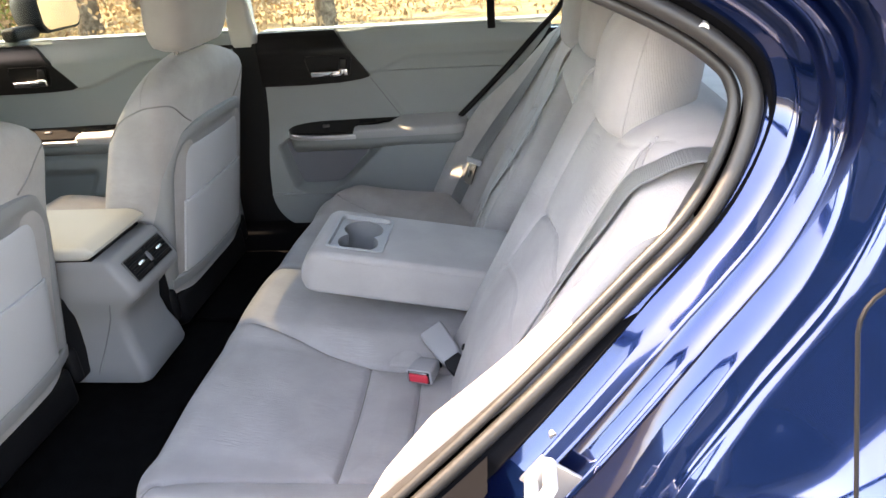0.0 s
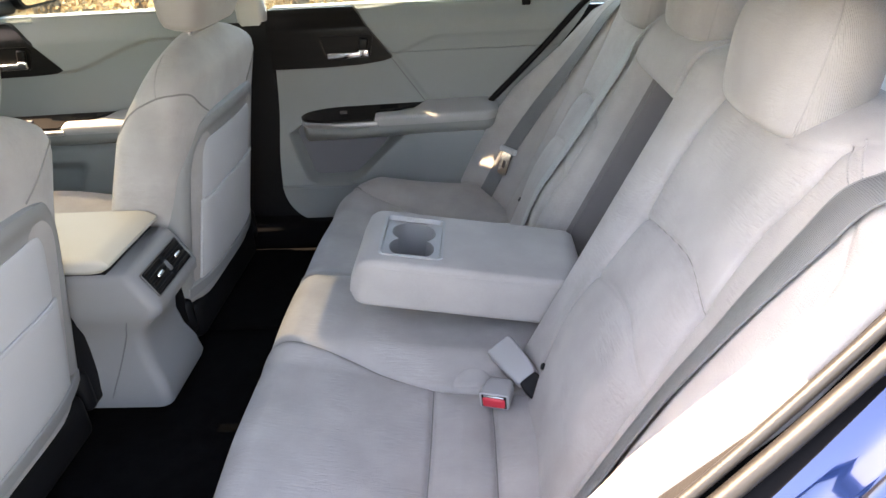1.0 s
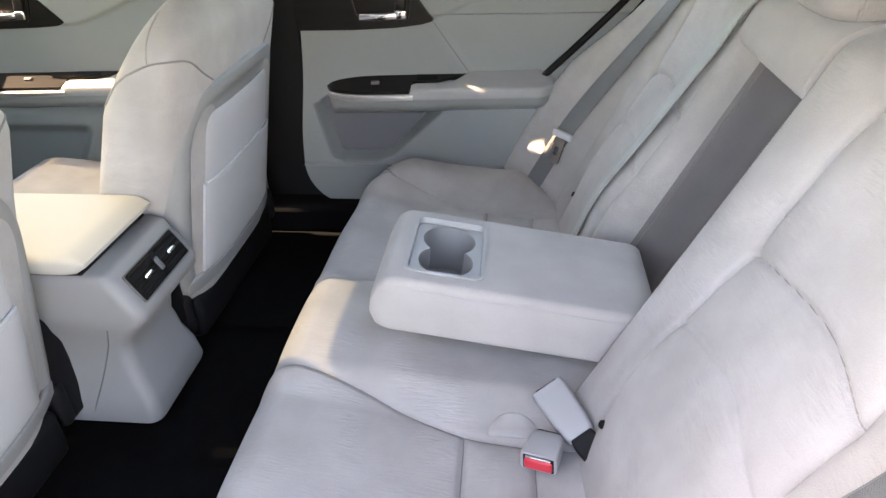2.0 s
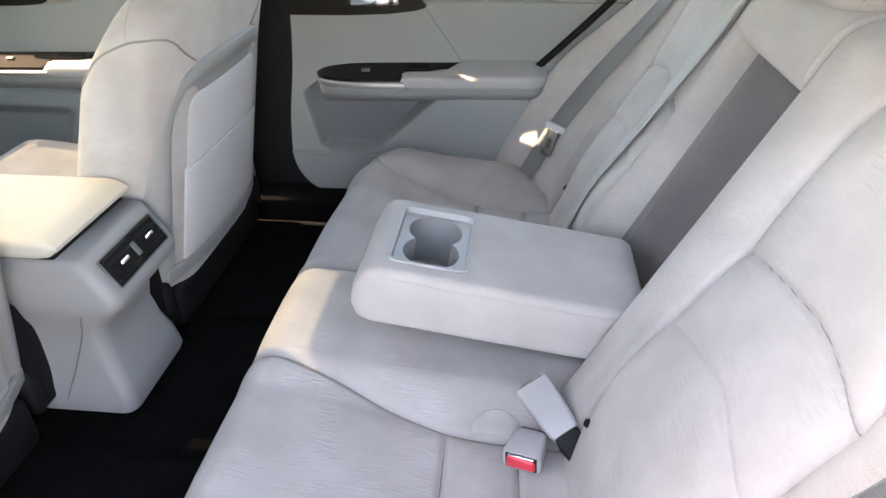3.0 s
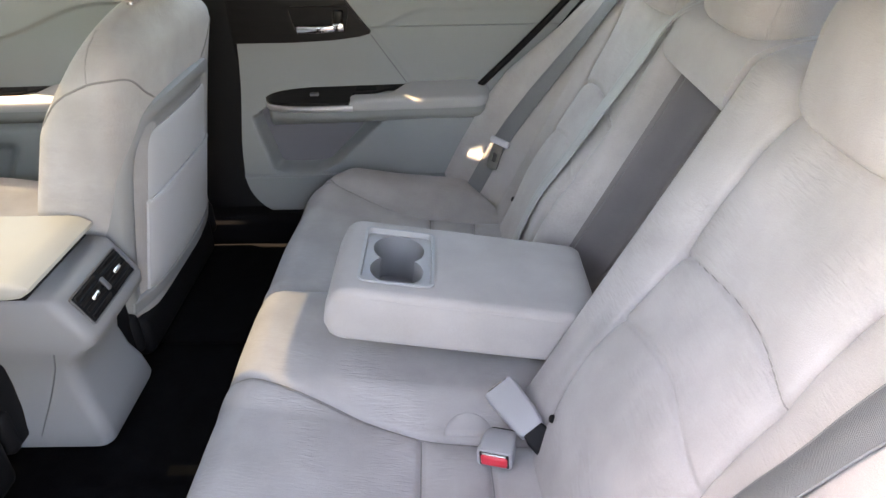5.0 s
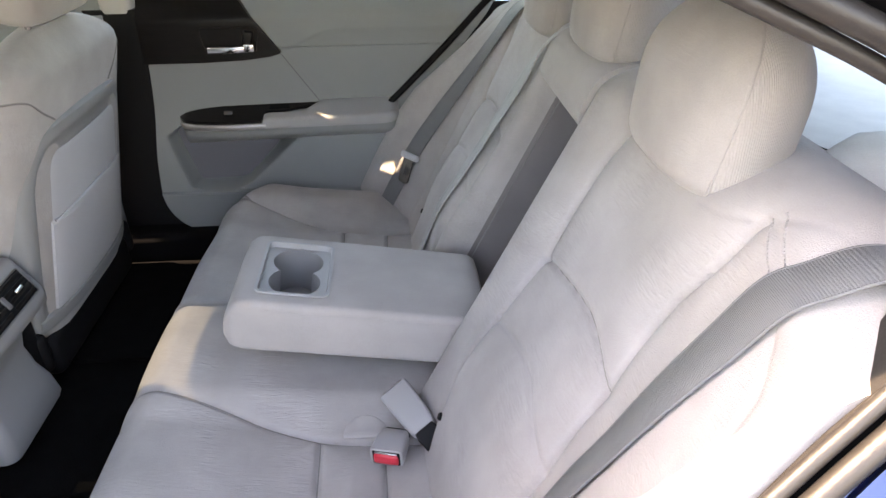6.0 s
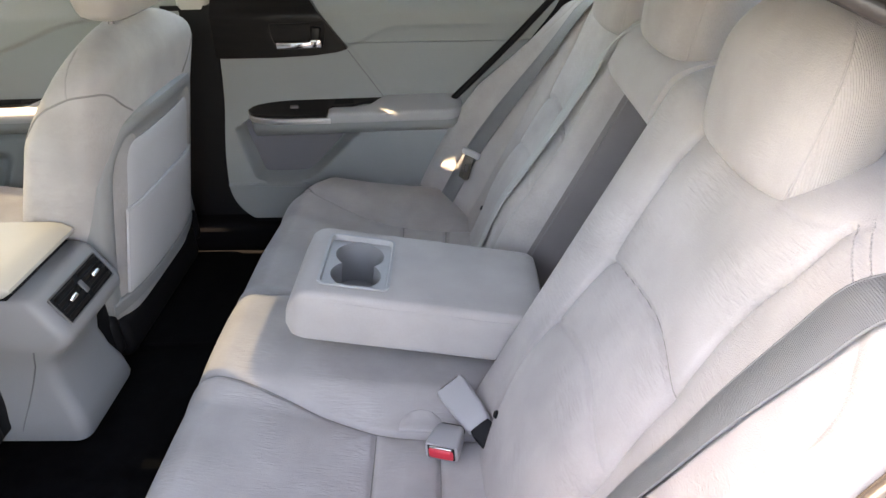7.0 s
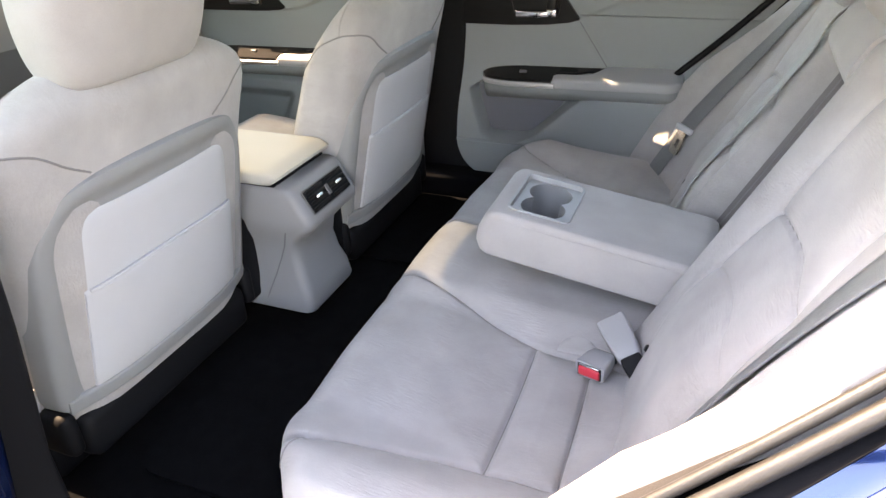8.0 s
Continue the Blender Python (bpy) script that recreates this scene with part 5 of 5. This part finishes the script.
part("outer_skin", leaf(0.02, 0.78, 0.40, 1.0, -0.02, 0.0, 0.20), paint, open_door, "navy metallic outer skin", 50)
part("inner_panel", leaf(0.03, 0.76, 0.42, 1.0, 0.045, 0.004, 0.20), vinyl_soft, open_door, "grey moulded inner panel", 50)
part("window_frame", tube([SWING @ Vector(p) for p in ((0.06, 0.02, 0.99), (0.09, 0.07, 1.18), (0.14, 0.14, 1.33), (0.40, 0.145, 1.335), (0.68, 0.12, 1.27), (0.88, 0.06, 1.13), (0.95, 0.02, 0.99))], 0.022, 10), black_plastic, open_door, "black window frame")
bm = bmesh.new()
bm.faces.new([bm.verts.new(SWING @ Vector(p)) for p in ((0.07, 0.02, 0.99), (0.95, 0.02, 0.99), (0.88, 0.06, 1.13), (0.68, 0.12, 1.27), (0.40, 0.142, 1.33), (0.14, 0.142, 1.33))])
part("pane", bm, glass, open_door, "clear window pane")

pane("window_3", [(-1.75, 0.755, 1.0), (-0.72, 0.752, 0.99), (-0.72, 0.595, 1.36), (-1.30, 0.595, 1.36)], "clear far front door window")
solo("window_divider", loft([[Vector((x + a, y + b, z)) for a, b in rrect(0, 0, 0.011, 0.012, 0.003, 3)] for x, y, z in ((0.018, 0.745, 0.99), (0.018, 0.60, 1.34))]), black_plastic, "black bar between the far windows", "window bar", "structure")
# far roof rail
solo("roof_rail_far", tube([Vector((x, 0.565, z)) for x, z in ((-1.7, 1.10), (-1.45, 1.25), (-1.2, 1.35), (-0.66, 1.385), (-0.1, 1.36), (0.2, 1.25), (0.42, 1.10))], 0.032, 12), headliner, "pale grey far roof rail cover", "roof rail", "structure")
solo("roof_rail_near", tube([Vector((x, -0.575, z)) for x, z in ((-1.7, 1.10), (-1.45, 1.25), (-1.2, 1.35), (-0.66, 1.378), (-0.3, 1.365), (-0.05, 1.33))], 0.030, 12), headliner, "pale grey near roof rail cover", "roof rail", "structure")

# dashboard end and windscreen edge close the cabin ahead
solo("dashboard", loft([[Vector((x, y, z)) for x, z in ((-1.62, 0.95), (-1.55, 0.90), (-1.60, 0.62), (-1.75, 0.40), (-2.2, 0.40), (-2.2, 0.98), (-1.8, 0.985))] for y in (-0.70, -0.3, 0.0, 0.3, 0.70)]), dark_grey, "dark grey dashboard", "dashboard", "structure")

# door mirror on the far side
mir = thing("door_mirror", (-1.42, 0.95, 1.05), "dark door mirror with pale glass on the far door", "door mirror")
part("housing", loft([[Vector((x, 0.95 + a, 1.095 + b)) for a, b in rrect(0, 0, 0.11 * f, 0.068 * f, 0.04, 6)] for x, f in ((-1.385, 0.97), (-1.40, 1.0), (-1.44, 0.97), (-1.49, 0.75), (-1.51, 0.45))]), black_plastic, mir)
part("glass", loft([[Vector((x, 0.95 + a, 1.095 + b)) for a, b in rrect(0, 0, 0.100, 0.058, 0.035, 6)] for x in (-1.386, -1.382)]), chrome, mir, "mirror glass")
part("arm", box(pose(-1.43, 0.80, 1.04), 0.05, 0.12, 0.04, 0.012), black_plastic, mir)

# ------------------------------------------------------------------ outside
def outdoor(name, colours, scale, rough=1.0, bump=0.6):
    m = bpy.data.materials.new(name)
    m.use_nodes = True
    nt = m.node_tree
    b = nt.nodes["Principled BSDF"]
    b.inputs["Roughness"].default_value = rough
    b.inputs["Specular IOR Level"].default_value = 0.15
    tc = nt.nodes.new("ShaderNodeTexCoord")
    n1 = nt.nodes.new("ShaderNodeTexNoise")
    n1.inputs["Scale"].default_value, n1.inputs["Detail"].default_value, n1.inputs["Roughness"].default_value = scale, 8, 0.7
    nt.links.new(tc.outputs["Object"], n1.inputs["Vector"])
    r = nt.nodes.new("ShaderNodeValToRGB")
    r.color_ramp.elements[0].position, r.color_ramp.elements[1].position = 0.34, 0.68
    r.color_ramp.elements[0].color, r.color_ramp.elements[1].color = (*colours[0], 1), (*colours[-1], 1)
    for k, c in enumerate(colours[1:-1]):
        e = r.color_ramp.elements.new(0.34 + 0.34 * (k + 1) / (len(colours) - 1))
        e.color = (*c, 1)
    nt.links.new(n1.outputs["Fac"], r.inputs[0])
    nt.links.new(r.outputs[0], b.inputs["Base Color"])
    bp = nt.nodes.new("ShaderNodeBump")
    bp.inputs["Strength"].default_value, bp.inputs["Distance"].default_value = bump, 0.05
    nt.links.new(n1.outputs["Fac"], bp.inputs["Height"])
    nt.links.new(bp.outputs[0], b.inputs["Normal"])
    return m


litter = outdoor("leaf litter", [(0.06, 0.042, 0.022), (0.20, 0.14, 0.075), (0.30, 0.23, 0.13), (0.22, 0.19, 0.08)], 1.7)
bark = outdoor("grey brown bark", [(0.05, 0.04, 0.03), (0.14, 0.11, 0.085), (0.24, 0.20, 0.16)], 9.0)
asphalt = outdoor("worn asphalt", [(0.055, 0.052, 0.05), (0.08, 0.075, 0.071), (0.11, 0.103, 0.097)], 14.0, 0.9, 0.2)


def leaf_mat(name, colours):
    m = bpy.data.materials.new(name)
    m.use_nodes = True
    nt = m.node_tree
    g = nt.nodes.new("ShaderNodeNewGeometry")
    r = nt.nodes.new("ShaderNodeValToRGB")
    r.color_ramp.elements[0].color, r.color_ramp.elements[1].color = (*colours[0], 1), (*colours[-1], 1)
    for k, c in enumerate(colours[1:-1]):
        e = r.color_ramp.elements.new((k + 1) / (len(colours) - 1))
        e.color = (*c, 1)
    nt.links.new(g.outputs["Random Per Island"], r.inputs[0])
    nt.links.new(r.outputs[0], nt.nodes["Principled BSDF"].inputs["Base Color"])
    nt.nodes["Principled BSDF"].inputs["Roughness"].default_value = 0.8
    return m


leaf_orange = leaf_mat("tan brown leaves", [(0.26, 0.14, 0.06), (0.42, 0.27, 0.14), (0.36, 0.24, 0.14), (0.18, 0.11, 0.06)])
leaf_green = leaf_mat("green yellow leaves", [(0.07, 0.12, 0.02), (0.20, 0.24, 0.05), (0.12, 0.16, 0.03), (0.34, 0.30, 0.08)])


def ground_z(x, y):
    return 0.0 if y < 5 else 0.10 * smooth(5, 8, y) + 0.05 * noise.noise(Vector((x * 0.35, y * 0.35, 0))) * smooth(5, 7, y) + 0.012 * max(0.0, y - 9)


def ground_sheet(name, xs, ys, mt, label, lift=0.0):
    bm = bmesh.new()
    V = [[bm.verts.new((x, y, ground_z(x, y) + lift)) for y in ys] for x in xs]
    for i in range(len(xs) - 1):
        for j in range(len(ys) - 1):
            bm.faces.new((V[i][j], V[i + 1][j], V[i + 1][j + 1], V[i][j + 1]))
    return solo(name, bm, mt, label, "ground", "structure")


xs = [-600, -200, -80] + [-40 + 0.8 * k for k in range(90)] + [40, 90, 250, 600]
ys = [-600, -200, -60, -20, -8, 0, 4.6] + [5 + 0.5 * k for k in range(60)] + [40, 60, 120, 300, 700]
ground_sheet("ground", xs, ys, litter, "leaf-covered woodland ground")
solo("road", slab(lambda u, v: Vector((lerp(-60, 60, u), lerp(-9, 4.4, v), 0.012)), lambda u, v: Vector((lerp(-60, 60, u), lerp(-9, 4.4, v), -0.1)), 4, 4), asphalt, "worn grey asphalt driveway beside the car", "road", "structure")

rnd = random.Random(11)


def tree(x, y, h, r, label, lean):
    t = thing("tree", (x, y, ground_z(x, y) - 0.1), label, "tree", "woodland trees")
    z0 = ground_z(x, y) - 0.1
    pts = [Vector((x + lean * q * q * h * 0.1 + 0.05 * math.sin(5 * q + x), y + 0.05 * math.cos(4 * q + y), z0 + h * q)) for q in [k / 12 for k in range(13)]]
    part("trunk", tube(pts, lambda q: r * (1.25 - 0.25 * min(1, q * 12)) * (1 - 0.8 * q), 10), bark, t)
    for k in range(5):
        q = rnd.uniform(0.30, 0.95)
        o = pts[int(q * 12)]
        a = rnd.uniform(0, 6.28)
        L = h * rnd.uniform(0.10, 0.22) * (1.2 - q)
        b = [o + Vector((math.cos(a) * L * s, math.sin(a) * L * s, L * (0.7 * s + 0.3 * s * s))) for s in (0, 0.3, 0.65, 1.0)]
        part("limb", tube(b, lambda s: r * 0.35 * (1 - q * 0.6) * (1 - 0.85 * s), 6), bark, t)
    return t


def leaf_cloud(n, centre, size, lsize, flat_=0.0):
    bm = bmesh.new()
    for k in range(n):
        while True:
            p = Vector((rnd.uniform(-1, 1), rnd.uniform(-1, 1), rnd.uniform(-1, 1)))
            if p.length < 1 and (noise.noise(p * 2.3 + Vector(centre)) > -0.12 or p.length < 0.35):
                break
        c = Vector(centre) + Vector((p.x * size[0], p.y * size[1], p.z * size[2]))
        e = Euler((rnd.uniform(0, 6.3), rnd.uniform(0, 6.3), rnd.uniform(0, 6.3))).to_matrix()
        L = lsize * rnd.uniform(0.6, 1.4)
        q = [bm.verts.new(c + e @ Vector(v) * L) for v in ((-0.5, 0, 0), (0, -0.28, 0.06), (0.5, 0, 0), (0, 0.28, 0.06))]
        bm.faces.new(q)
    return bm


for k in range(46):
    y = 8.5 + 22 * (k / 46) ** 1.2 + rnd.uniform(-0.7, 0.7)
    x = rnd.uniform(-1.15, 0.45) * (y + 1.2)
    tree(x, y, rnd.uniform(9, 15), rnd.uniform(0.07, 0.19), "bare grey-brown woodland tree on leafy ground", rnd.uniform(-1, 1))


def shrub(x, y, s, h, mt, label, n):
    z0 = ground_z(x, y)
    t = thing("shrub", (x, y, z0), label, "shrub", "woodland shrubs")
    stems = []
    for k in range(7):
        a = rnd.uniform(0, 6.28)
        stems.append(tube([Vector((x, y, z0 - 0.03)), Vector((x + 0.3 * s * math.cos(a), y + 0.3 * s * math.sin(a), z0 + 0.5 * h)), Vector((x + 0.6 * s * math.cos(a), y + 0.6 * s * math.sin(a), z0 + 0.95 * h))], lambda q: 0.018 * (1 - 0.8 * q), 6))
    part("stems", join(*stems), bark, t)
    part("leaves", leaf_cloud(n, (x, y, z0 + 0.52 * h), (s, s, 0.5 * h), 0.075), mt, t)


for k in range(26):
    y = rnd.uniform(7.5, 19)
    x = rnd.uniform(-1.25, 0.3) * (y + 1.2)
    near_front = x / (y + 1.2) < -0.62
    mt, lab = (leaf_orange, "tan-brown leafy shrub at the wood's edge") if (k % 2 or not near_front) else (leaf_green, "yellow-green shrub at the wood's edge")
    shrub(x, y, rnd.uniform(0.7, 1.5), rnd.uniform(0.9, 2.2), mt, lab, 1500)
for k, (x, y) in enumerate(((-9.5, 9.5), (-8.2, 8.6), (-11.5, 11.0), (-7.4, 9.8), (-10.3, 12.4), (-12.6, 9.2))):
    shrub(x, y, 1.3, 1.6, leaf_orange if k % 3 == 0 else leaf_green, "tan-brown leafy shrub at the wood's edge" if k % 3 == 0 else "yellow-green shrub at the wood's edge", 1900)
lit = join(*[leaf_cloud(900, (x, 9.0 + 2 * (k % 4), ground_z(x, 9.0 + 2 * (k % 4)) + 0.05), (3.0, 2.4, 0.07), 0.08) for k, x in enumerate((-14, -11, -8, -6, -4, -2, -0.5, 1.5, 3, -9, -5, -1))])
solo("fallen_leaves", lit, leaf_orange, "scattered dry brown fallen leaves", "leaves", "stuff")

# raised moulding at the shelf's near end
solo("shelf_moulding", loft([[Vector((x, y, z)) for y, z in rrect(-0.475, 1.0, 0.155 * f, 0.042 * f, 0.04, 6)] for x, f in ((0.335, 0.55), (0.35, 0.80), (0.39, 0.97), (0.50, 1.0), (0.62, 0.98), (0.70, 0.9))]), shelf_mat, "grey felt-covered hump of the parcel shelf", "parcel shelf", "structure")

# wall behind the far bolster, below the quarter window
solo("inner_wall_far", slab(lambda u, v: Vector((lerp(-0.29, 0.62, u), 0.745, lerp(0.36, 0.985, v))), lambda u, v: Vector((lerp(-0.29, 0.62, u), 0.80, lerp(0.36, 0.985, v))), 8, 8), black_plastic, "black inner side wall behind the far seat", "wall", "structure")
solo("shelf_anchor", box(pose(0.352, -0.352, 1.016, 0, 0, 25), 0.022, 0.030, 0.010, 0.003), black_plastic, "small black child-seat anchor on the shelf", "anchor")
